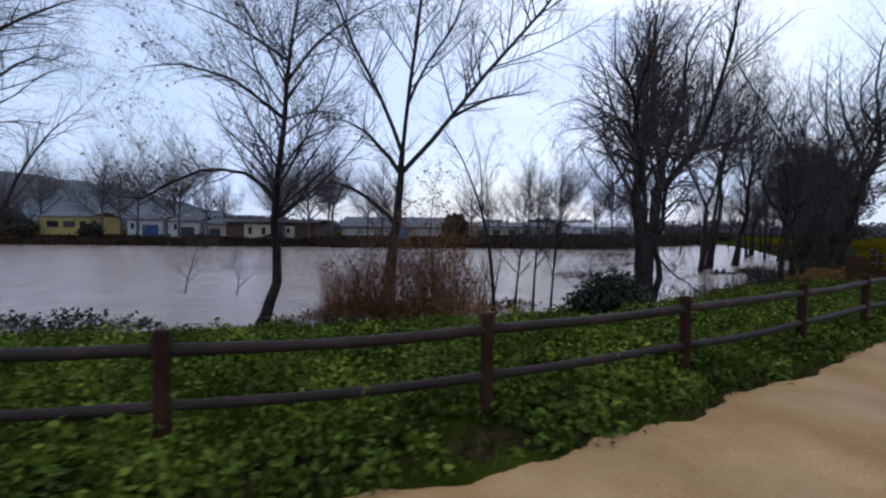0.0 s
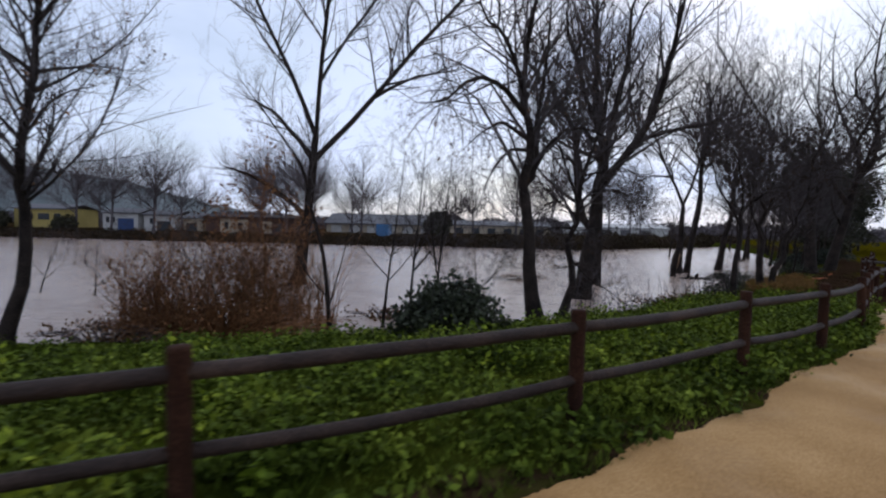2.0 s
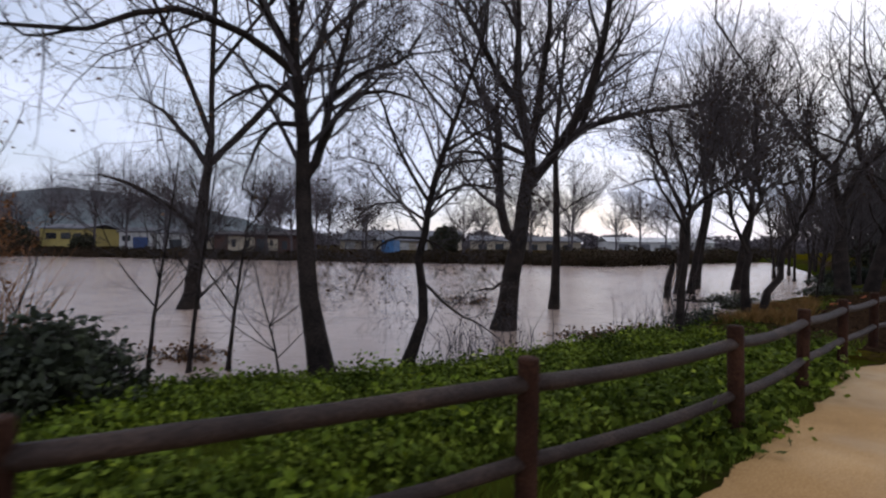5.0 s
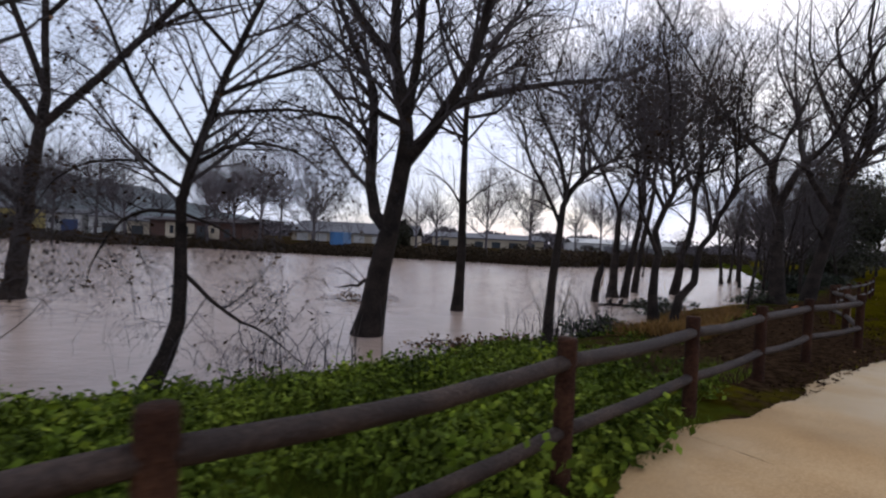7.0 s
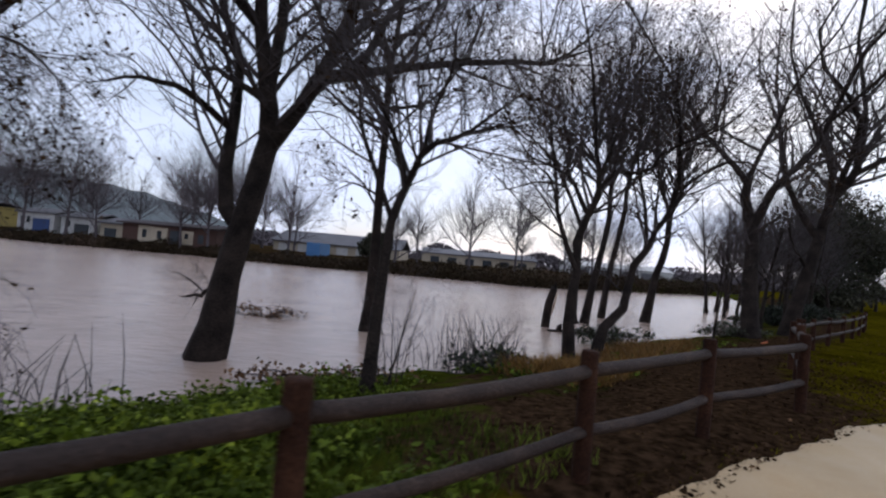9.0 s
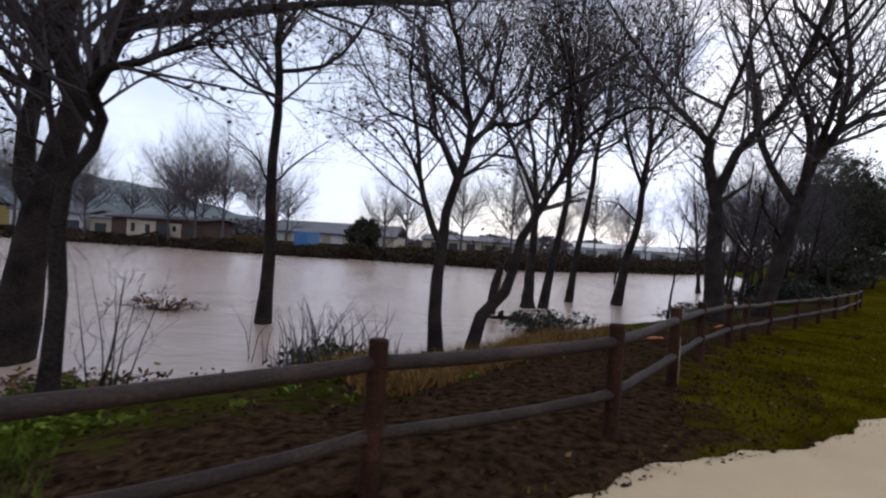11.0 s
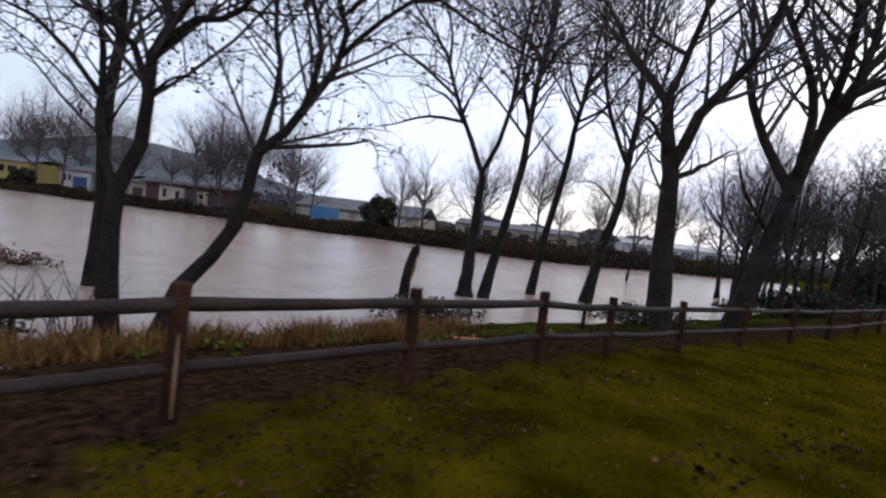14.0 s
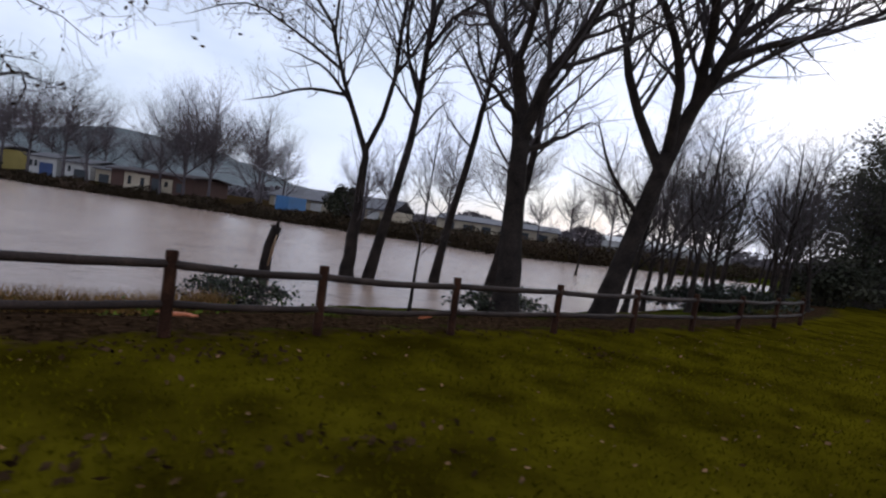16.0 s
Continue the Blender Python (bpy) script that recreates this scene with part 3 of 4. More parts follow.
tree("tree", (9.70, 20.89, WATER), [limb([(0, 0), (0.23, 1.37), (0.53, 3.16), (0.83, 4.77), (0.79, 5.82), (0.46, 7.53), (0.39, 9.38)], 14.6, 0, 0),
     limb([(0.32, 2.93), (0.01, 3.5), (-0.07, 4.88), (-0.01, 6.62), (-0.4, 7.57), (-0.88, 8.64)], 14.6, 1.2, 1),
     limb([(0.86, 4.77), (1.82, 6.21), (2.4, 7.45), (2.64, 8.81), (2.73, 10.14)], 14.6, -1.6, 2),
     limb([(2.04, 6.38), (3.17, 6.93), (4.74, 7.47), (7.23, 7.97)], 14.6, 0.8, 3),
     limb([(0.82, 5.9), (0.97, 7.15), (1.0, 8.6), (1.0, 9.75)], 14.6, -1.2, 4),
     limb([(0.8, 5.75), (-0.53, 6.56), (-1.37, 6.76)], 14.6, 1.6, 5),
     limb([(-0.05, 5.17), (-1.06, 5.66), (-2.29, 5.41)], 14.6, -0.8, 6),
     limb([(2.37, 7.45), (3.4, 8.6), (4.44, 9.93)], 14.6, 1.2, 7),
     limb([(0.46, 7.53), (-0.59, 8.26), (-1.44, 8.99)], 14.6, -1.6, 8),
     limb([(0.35, 2.11), (-0.2, 1.35), (-0.91, 1.19)], 14.6, 0.8, 9)], 0.36, "large leaning bare tree standing in flood water", 5, 0.75, 1.1, 0, None, 0.08, rise=4.0)
tree("tree", (12.04, 26.19, WATER), [limb([(0, 0), (0.06, 2.04), (0.03, 4.53), (0.01, 6.8), (0.05, 8.64), (0.28, 11.48)], 2.8, 0, 0),
     limb([(0.06, 3.91), (-0.66, 4.92), (-1.77, 5.67)], 2.8, 0.75, 1),
     limb([(0.07, 4.02), (1.01, 4.78), (2.02, 5.23)], 2.8, -1, 2),
     limb([(0.01, 6.8), (-1.17, 7.17), (-2.47, 8.36)], 2.8, 0.5, 3),
     limb([(0.01, 8.44), (0.98, 9.68), (1.63, 11.11)], 2.8, -0.75, 4),
     limb([(0.03, 7.21), (1.28, 7.87), (2.23, 9.32)], 2.8, 1, 5),
     limb([(0.04, 8.84), (-0.89, 10.24), (-1.37, 11.63)], 2.8, -0.5, 6)], 0.2, BARE + " standing in flood water", 6, 0.8, 1.1, rise=2.5)
tree("tree", (13.95, 17.50, -0.55), [limb([(0, 0), (0.05, 1.3), (0.14, 2.42), (0.26, 3.11), (0.58, 3.54), (0.99, 3.79)], -5.9, 0, 0),
     limb([(0.13, 2.63), (-0.2, 3.33), (-0.54, 3.93), (-0.62, 4.54)], -5.9, 0.375, 1),
     limb([(0.24, 3.08), (0.07, 3.83), (-0.25, 4.34)], -5.9, -0.5, 2),
     limb([(0.58, 3.54), (0.54, 4.13), (0.79, 4.82)], -5.9, 0.25, 3),
     limb([(0.17, 2.83), (-0.39, 3.02), (-0.69, 2.8)], -5.9, -0.375, 4)], 0.1, "thin bare tree curving over the river bank", 7, 1.35, 1.2, 1500, DARKLEAF, rise=1.2, wide_leaf=0.036)
tree("tree", (17.60, 21.56, -0.60), [limb([(0, 0), (-0.07, 1.28), (-0.04, 2.03), (0.16, 2.97), (0.29, 3.73), (0.43, 4.49), (0.24, 4.94), (0.13, 5.62)], 24.2, 0, 0),
     limb([(-0.06, 1.99), (-0.33, 2.74), (-0.42, 3.44), (-0.52, 4.21), (-0.7, 5.25)], 24.2, 0.4875, 1),
     limb([(0.4, 3.88), (0.76, 4.4), (1.35, 4.48), (1.7, 4.99)], 24.2, -0.65, 2),
     limb([(0.13, 3.46), (-0.03, 4.0), (-0.34, 4.33), (-0.21, 4.83)], 24.2, 0.325, 3),
     limb([(-0.42, 3.44), (-0.9, 3.98), (-1.33, 4.19), (-1.64, 3.9)], 24.2, -0.4875, 4),
     limb([(-0.51, 4.14), (-0.86, 4.52), (-1.17, 4.82)], 24.2, 0.65, 5),
     limb([(0.21, 3.31), (0.67, 3.63), (1.09, 3.62)], 24.2, -0.325, 6),
     limb([(0.39, 4.41), (0.79, 4.99), (1.07, 5.63)], 24.2, 0.4875, 7)], 0.13, BARE + " forking low on the bank", 8, 1.1, 1.05, 3700, DARKLEAF, 0.1, rise=3.0, wide_leaf=0.036)
tree("tree", (18.16, 21.75, -0.60), [limb([(0, 0), (0.31, 1.01), (0.78, 1.49), (0.94, 2.12), (1.1, 2.7), (1.41, 3.14), (1.8, 3.72), (2.09, 4.25), (2.06, 4.9), (1.69, 5.52)], 19.2, 0, 0),
     limb([(1.1, 2.66), (1.22, 3.37), (1.21, 4.15), (1.05, 4.88), (1.14, 5.66)], 19.2, 0.5625, 1),
     limb([(2.09, 4.25), (2.53, 4.73), (3.18, 5.03), (3.84, 4.69)], 19.2, -0.75, 2),
     limb([(2.06, 4.9), (2.54, 5.44), (3.2, 5.66), (4.08, 5.29)], 19.2, 0.375, 3),
     limb([(1.56, 3.38), (1.84, 4.17), (1.67, 4.92), (1.33, 5.53)], 19.2, -0.5625, 4),
     limb([(0.86, 1.58), (0.64, 2.0), (0.7, 2.35)], 19.2, 0.75, 5)], 0.12, "crooked bare tree leaning over the water", 9, 1.25, 1.05, 3800, DARKLEAF, 0.2, rise=2.0, wide_leaf=0.034)
tree("tree", (20.40, 34.35, WATER), [limb([(0, 0), (0.09, 2.25), (0.12, 4.8)], 18.7, 0, 0),
     limb([(0.09, 4.71), (-0.63, 6.38), (-1.18, 7.6), (-1.62, 9.12), (-2.59, 10.31), (-3.28, 11.33)], 18.7, 1.125, 1),
     limb([(0.2, 4.81), (0.77, 6.72), (0.86, 8.8), (1.0, 10.87), (0.96, 12.48)], 18.7, -1.5, 2),
     limb([(-0.86, 6.65), (-2.17, 6.72), (-3.47, 6.29), (-4.49, 6.02)], 18.7, 0.75, 3),
     limb([(-1.26, 7.79), (-2.75, 8.41), (-4.33, 8.88), (-5.99, 7.97)], 18.7, -1.125, 4),
     limb([(-1.58, 9.13), (-1.61, 10.32), (-1.96, 11.63)], 18.7, 1.5, 5),
     limb([(-0.63, 6.38), (-1.64, 7.32), (-3.05, 7.66)], 18.7, -0.75, 6),
     limb([(0.84, 7.77), (1.61, 9.14), (2.19, 11.12)], 18.7, 1.125, 7)], 0.3, BARE + " standing in flood water", 10, 0.7, 1.1, rise=5.5)
tree("tree", (21.12, 34.62, WATER), [limb([(0, 0), (0.43, 2.6), (0.86, 4.98), (1.01, 7.09), (1.09, 9.18), (1.48, 11.51)], 15.8, 0, 0),
     limb([(0.9, 5.51), (1.79, 6.8), (2.26, 7.29)], 15.8, 0.75, 1),
     limb([(1.01, 7.09), (0.44, 8.24), (0.34, 9.46)], 15.8, -1, 2),
     limb([(1.06, 8.76), (1.87, 10.14), (2.73, 10.92)], 15.8, 0.5, 3)], 0.2, BARE + " standing in flood water", 11, 0.7, 1.1, rise=5.0)
tree("tree", (22.86, 38.00, WATER), [limb([(0, 0), (0.31, 2.68), (0.86, 5.96), (1.12, 8.07), (1.38, 9.8), (1.54, 11.87)], 9.3, 0, 0),
     limb([(0.86, 5.96), (-0.27, 7.03), (-0.91, 8.17)], 9.3, 0.7125, 1),
     limb([(1.14, 7.95), (2.11, 8.56), (2.5, 9.34)], 9.3, -0.95, 2),
     limb([(1.23, 8.69), (0.56, 10.06), (0.28, 11.22)], 9.3, 0.475, 3),
     limb([(1.35, 9.68), (2.15, 10.99), (2.43, 12.47)], 9.3, -0.7125, 4)], 0.19, BARE + " standing in flood water", 12, 0.7, 1.1, rise=5.0)
tree("tree", (25.29, 38.00, WATER), [limb([(0, 0), (0.38, 2.48), (0.83, 4.3), (1.0, 6.3), (1.15, 8.78), (1.04, 10.72)], -2.9, 0, 0),
     limb([(0.81, 4.42), (-0.17, 5.29), (-1.06, 5.43)], -2.9, 0.9, 1),
     limb([(1.05, 6.31), (0.04, 7.93), (-0.47, 9.63)], -2.9, -1.2, 2),
     limb([(1.1, 8.04), (1.91, 9.57), (2.15, 11.03)], -2.9, 0.6, 3)], 0.24, "leaning bare tree standing in flood water", 13, 0.7, 1.1, rise=5.0)
tree("tree", (26.51, 30.30, -0.65), [limb([(0, 0), (-0.09, 2.23), (-0.21, 4.13), (-0.4, 5.58), (-0.55, 6.45)], -1.3, 0, 0),
     limb([(-0.56, 6.3), (-1.31, 7.42), (-1.8, 8.28), (-2.21, 9.29)], -1.3, 1.2, 1),
     limb([(-0.51, 6.38), (-0.25, 7.62), (-0.08, 8.63), (0.04, 9.63)], -1.3, -1.6, 2),
     limb([(-0.04, 4.15), (0.7, 4.78), (1.53, 5.32)], -1.3, 0.8, 3),
     limb([(-0.15, 4.58), (0.14, 5.77), (0.84, 6.83), (1.32, 7.84)], -1.3, -1.2, 4),
     limb([(-0.27, 7.55), (-0.8, 8.46), (-1.23, 9.46)], -1.3, 1.6, 5),
     limb([(-0.31, 4.86), (-0.91, 5.54), (-1.46, 5.79)], -1.3, -0.8, 6)], 0.34, "stout bare tree with a high fork on the bank", 14, 0.6, 1.1, rise=9.5)
tree("tree", (29.04, 32.05, -0.60), [limb([(0, 0), (0.45, 2.26), (0.92, 4.24), (1.42, 6.01), (1.95, 7.1), (2.21, 8.16), (2.33, 9.5)], -10.7, 0, 0),
     limb([(1.99, 7.07), (2.89, 7.71), (3.83, 8.14), (4.99, 8.61)], -10.7, 1.2, 1),
     limb([(1.51, 6.17), (1.58, 7.86), (1.21, 9.4)], -10.7, -1.6, 2),
     limb([(0.93, 4.16), (0.19, 5.79), (-0.42, 7.55), (-0.45, 8.84)], -10.7, 0.8, 3),
     limb([(0.7, 3.18), (-0.26, 4.14), (-0.75, 5.42)], -10.7, -1.2, 4),
     limb([(2.15, 7.93), (3.01, 8.74), (3.76, 9.57)], -10.7, 1.6, 5),
     limb([(1.12, 4.89), (1.03, 6.62), (0.55, 8.02)], -10.7, -0.8, 6)], 0.29, "dark leaning bare tree beside the fence", 15, 0.6, 1.1, rise=8.0)
tree("tree", (-17.42, 13.04, -1.00), [limb([(0, 0), (0.14, 2.45), (0.4, 5.46), (0.71, 8.52), (0.9, 11.04)], 47.6, 0, 0),
     limb([(0.27, 4.04), (1.51, 6.0), (2.36, 7.67), (3.57, 9.06), (4.88, 9.11)], 47.6, 0.825, 1),
     limb([(0.48, 6.36), (1.56, 8.04), (2.68, 9.49), (4.07, 10.7), (5.55, 11.68)], 47.6, -1.1, 2),
     limb([(0.14, 2.27), (1.69, 2.44), (2.54, 3.23), (3.17, 4.86), (4.15, 6.53), (5.02, 7.43)], 47.6, 0.55, 3),
     limb([(0.56, 7.25), (1.87, 9.97), (3.32, 11.65), (4.6, 12.58)], 47.6, -0.825, 4)], 0.22, BARE + " at the flooded shore", 16, 1.2, 1.2, 0, None, 0.2)
tree("tree", (1.35, 12.17, -0.88), [limb([(0, 0), (-0.12, 1.75), (-0.47, 3.05), (-0.64, 4.0), (-1.4, 4.91), (-2.0, 5.77)], 26.8, 0, 0),
     limb([(-0.51, 3.16), (-0.52, 4.76), (-0.82, 6.26)], 26.8, 0.375, 1),
     limb([(-0.06, 1.08), (-0.55, 1.53), (-1.02, 2.38)], 26.8, -0.5, 2),
     limb([(-0.0, 0.8), (0.37, 1.99), (0.62, 3.25)], 26.8, 0.25, 3),
     limb([(-0.64, 4.0), (-0.34, 5.11), (-0.06, 5.59)], 26.8, -0.375, 4),
     limb([(-1.4, 4.91), (-1.53, 5.39), (-1.46, 5.8)], 26.8, 0.5, 5)], 0.06, "slender bare sapling among dry canes", 17, 0.8, 0.6)
stems = [limb([(0, 0), (0.1, 1.4), (0.0, 3.0), (0.2, 4.4)], 0, 0.2, 3)] + [limb([(0.1 * i, 0), (0.24 * i, 1.4), (0.42 * i, 3.8 - 0.35 * abs(i))], 0, 0.5 * (-1) ** i, 40 + i) for i in (-3, -2, -1, 1, 2, 3)]
tree("tree", (-0.6, 12.9, WATER + 0.1), stems, 0.04, "tall orange-brown leafy shrub at the flooded shore", 95, 0.9, 0.8, 1500, REED, 0.1, mats=(REED, REED), category="shrub", wide_leaf=0.045)
tree("tree", (14.1, 17.9, -0.8), [limb([(0, 0), (0.2, 1.0), (0.4, 1.9)])] + [limb([(0.05 * k, 0.0), (0.12 * k - 0.3, 0.9), (0.3 * k - 0.9, 1.9)], 0, 0.3, k) for k in range(1, 6)], 0.025, "spray of bare suckers at the water's edge", 70, 0.5, 0.6, category="shrub")


for k, (x, y, h, n) in enumerate(((-0.5, 12.2, 3.0, 6), (-2.4, 12.0, 2.6, 6))):
    stems = [limb([(0, 0), (0.05, 0.9), (0.0, h * 0.6), (0.1, h)], 0, 0.1, k)]
    stems += [limb([((i - n / 2) * 0.08, 0), ((i - n / 2) * 0.2, h * 0.3), ((i - n / 2) * 0.36, h * (0.75 - 0.12 * (i % 3)))], 0, 0.3 * (-1) ** i, 10 * k + i) for i in range(n + 1)]
    tree("tree", (x, y, float(height(x, y))), stems, 0.04, "many-stemmed reddish-brown shrub at the shore", 91 + k, 1.2, 0.9, 900, None, 0.1, mats=(REED, REED), category="shrub")


def upright(h, seed, n=4, lean=0.1, wide=1.0):
    """A plain bare tree's limbs, from its height."""
    r = np.random.default_rng(seed)
    a = r.uniform(0, 6.28)
    dx, dy = math.cos(a) * lean * h, math.sin(a) * lean * h
    trunk = [(0, 0, 0), (dx * 0.2, dy * 0.2, h * 0.25), (dx * 0.6, dy * 0.6, h * 0.6), (dx, dy, h)]
    out = [trunk]
    for k in range(n):
        f = r.uniform(0.2, 0.62) if wide == 1 else r.uniform(0.12, 0.5)
        b = 6.28 * k / n + r.uniform(0, 1)
        s = np.array([np.interp(f, (0, 0.25, 0.6, 1), (0, dx * 0.2, dx * 0.6, dx)), np.interp(f, (0, 0.25, 0.6, 1), (0, dy * 0.2, dy * 0.6, dy)), f * h])
        w = (1.05 - f) * h * r.uniform(0.35, 0.55)
        v = np.array([math.cos(b), math.sin(b), 0])
        out.append([tuple(s), tuple(s + v * w * 0.45 * wide + (0, 0, w * 0.55)), tuple(s + v * w * 0.75 * wide + (0, 0, w * 1.25))])
    return out


# further bare trees along the near bank
for k, (x, y, h, r) in enumerate(((24.4, 28.9, 4.5, 0.05), (30.4, 36.2, 7.5, 0.12), (33.2, 38.6, 8, 0.13), (35.0, 51.0, 10, 0.17),
                                  (37.0, 53.4, 10, 0.15), (40.5, 47.5, 9, 0.15), (30.0, 56.0, 6, 0.1), (44.0, 57.0, 10, 0.17), (38.6, 44.6, 7.5, 0.12), (48.0, 66.0, 11, 0.17), (55.0, 86.0, 11, 0.17), (3.0, 14.6, 5.4, 0.055), (3.7, 14.9, 5.6, 0.05),
                                  (2.3, 14.3, 5.0, 0.05), (-1.9, 13.4, 3.2, 0.03), (5.0, 14.6, 3.0, 0.03), (-11.5, 19.0, 2.6, 0.03), (-9.0, 18.5, 2.0, 0.025), (33.8, 44.5, 9, 0.13), (42.5, 52.0, 10, 0.15), (46.5, 60.0, 11, 0.16), (39.5, 56.5, 10, 0.15), (31.8, 40.0, 8, 0.12), (36.2, 46.5, 9, 0.13), (38.0, 49.5, 9.5, 0.13), (43.5, 54.8, 10, 0.15),
                                  (45.5, 62.0, 11, 0.15), (41.5, 60.0, 10, 0.14), (34.6, 47.5, 8.5, 0.12), (50.0, 70.0, 11, 0.16))):
    deep = float(height(x, y)) < WATER
    tree("tree", (x, y, max(float(height(x, y)), WATER)), upright(h, 100 + k, 5 if h > 5 else 4 if h > 3.5 else 7, 0.12 if h > 3.5 else 0.3, 1.0 if h > 3.5 else 1.5), r, ("slender" if r < 0.12 else "dark") + " bare tree " + ("standing in flood water" if deep else "on the river bank"), 200 + k, 0.85 if x > 29 else 0.8, 1.05, 0, None, 0.05)
for k, (x, y, h) in enumerate(((34.6, 40.6, 6.0), (41.0, 46.0, 6.0))):
    tree("tree", (x, y, max(float(height(x, y)), WATER)), upright(h, 300 + k, 6, 0.1), 0.13, "dark ivy-covered tree at the river bank", 320 + k, 1.0, 0.95, 2200, IVY)
for k, (x, y, h) in enumerate(((50.5, 59.0, 11.0), (53.5, 64.0, 12.5), (57.0, 70.0, 14.0), (60.5, 72.0, 12.0), (63.0, 78.0, 15.0), (67.0, 80.0, 15), (72.0, 90.0, 16), (56.0, 62.0, 9), (64, 70, 12), (75, 84, 14))):
    tree("tree", (x, y, max(float(height(x, y)), WATER)), upright(h, 330 + k, 6, 0.06), 0.15, "dense dark tree where the bank bends", 340 + k, 1.1, 1.1, 5200, HAZEEVER, levels=2, wide_leaf=0.13)


def make_stump():
    st = new("broken_trunk")
    st.location = (18.72, 31.7, WATER)
    tagged(st, "broken splintered tree trunk jutting from the water", "dead tree")
    b = Tubes()
    r = np.random.default_rng(5)
    b.add(curve([(0, 0, -0.8), (0.03, 0, 0.5), (0.12, 0, 1.2), (0.3, 0, 1.75)], 9), 0.18 * np.linspace(1.15, 0.8, 9)[:, None] * (1 + r.normal(0, 0.07, (9, 9))), 9, True)
    b.make("trunk", BARK, st)
    c = Tubes()
    for dx, dz in ((0.05, 0.25), (-0.06, 0.16), (0.0, 0.33), (-0.25, 0.12)):
        c.add([(0.3 + dx * 0.4, 0, 1.6), (0.3 + dx, 0.02, 1.72 + dz)], [0.05, 0.01], 5, True)
    c.make("splinter", BARK, st)
    d = Tubes()
    d.add([(0.2, -0.13, 0.5), (0.3, -0.13, 1.0), (0.38, -0.11, 1.5)], [0.02, 0.05, 0.02], 5, True)
    d.make("bare_wood", SPLIT, st, "pale barkless strip")


make_stump()


def debris(x, y):
    ob = Tubes()
    r = np.random.default_rng(8)
    ob.add([(-0.9, 0, 0.02), (-0.2, 0.05, 0.06), (0.9, -0.1, 0.03)], 0.07 * (1 + r.normal(0, 0.1, (3, 8))), 8, True)
    for px in (-0.45, 0.05):
        ob.add([(px, 0, 0.02), (px + 0.03, 0, 0.2), (px + 0.12, 0.02, 0.32)], [0.09, 0.11, 0.05], 7, True)
    o = ob.make("driftwood", BARK, None, "dark knotted driftwood afloat in the river")
    o.location = (x, y, WATER)
    tagged(o, category="driftwood")


debris(19.5, 30.4)


# ---- undergrowth ----
def scatter(rng, n, i0, i1, s0, s1):
    """Random places along the guide between two posts' indices and two offsets."""
    t = rng.uniform(i0, i1, n)
    s = s0 + (s1 - s0) * rng.uniform(0, 1, n)
    k = np.arange(len(GUIDE))
    x, y = np.interp(t, k, GUIDE[:, 0]), np.interp(t, k, GUIDE[:, 1])
    x2, y2 = np.interp(t + 0.05, k, GUIDE[:, 0]), np.interp(t + 0.05, k, GUIDE[:, 1])
    d = np.hypot(x2 - x, y2 - y) + 1e-9
    return x - (y2 - y) / d * s, y + (x2 - x) / d * s


def plants(name, rng, x, y, per, tall, wide, size, mat, label, category="undergrowth"):
    """Leafy tufts: leaves in a dome round each foot."""
    clump = 0.5 + 0.5 * np.sin(1.3 * x + 0.6 * y) * np.sin(1.7 * y - 0.8 * x + 1) + 0.35 * np.sin(3.1 * x + 2.3 * y)
    keep = rng.uniform(0, 1, len(x)) < 0.3 + 0.9 * clump
    x, y, clump = x[keep], y[keep], clump[keep]
    big = np.repeat(rng.uniform(0.35, 1.2, len(x)) ** 1.3 * (0.8 + 0.75 * np.clip(clump, 0, 1)), per)
    x, y = np.repeat(x, per), np.repeat(y, per)
    a, r = rng.uniform(0, 6.28, len(x)), np.sqrt(rng.uniform(0, 1, len(x))) * wide * big
    px, py = x + np.cos(a) * r, y + np.sin(a) * r
    z = height(px, py) + tall * big * (1 - 0.7 * (r / (wide * big)) ** 2) * rng.uniform(0.35, 1.0, len(x))
    return tagged(leaf_cards(rng, np.stack([px, py, z], -1), size, mat, name, None, label, 0.45), label, category, kind="stuff")


rng = np.random.default_rng(21)
x, y = scatter(rng, 2300, 2.2, 13.6, 0.15, 3.6)
plants("leafy_weeds", rng, x, y, 48, 0.34, 0.30, 0.036, LEAF, "lush green broad-leaved weeds behind the fence")
x, y = scatter(rng, 420, 2.2, 13.2, 0.0, 5.0)
plants("leafy_weeds", rng, x, y, 48, 0.40, 0.28, 0.048, FRESH, "tall fresh yellow-green weeds among the others")
x, y = scatter(rng, 1500, 2.2, 12.8, -1.1, 0.15)
k = along(EDGE, x, y)[0] > 0.12
x, y = x[k], y[k]
plants("leafy_weeds", rng, x, y, 26, 0.22, 0.22, 0.045, LEAF, "low green weeds at the foot of the fence")
x, y = scatter(rng, 1900, 2.0, 14.4, 3.2, 7.4)
plants("bank_greenery", rng, x, y, 34, 0.26, 0.36, 0.042, LEAF, "green plants down to the flooded shore")
x, y = scatter(rng, 190, 13.4, 20.5, 2.0, 5.4)
plants("bank_greenery", rng, x, y, 16, 0.2, 0.3, 0.05, LEAF, "sparse green plants on the muddy bank")


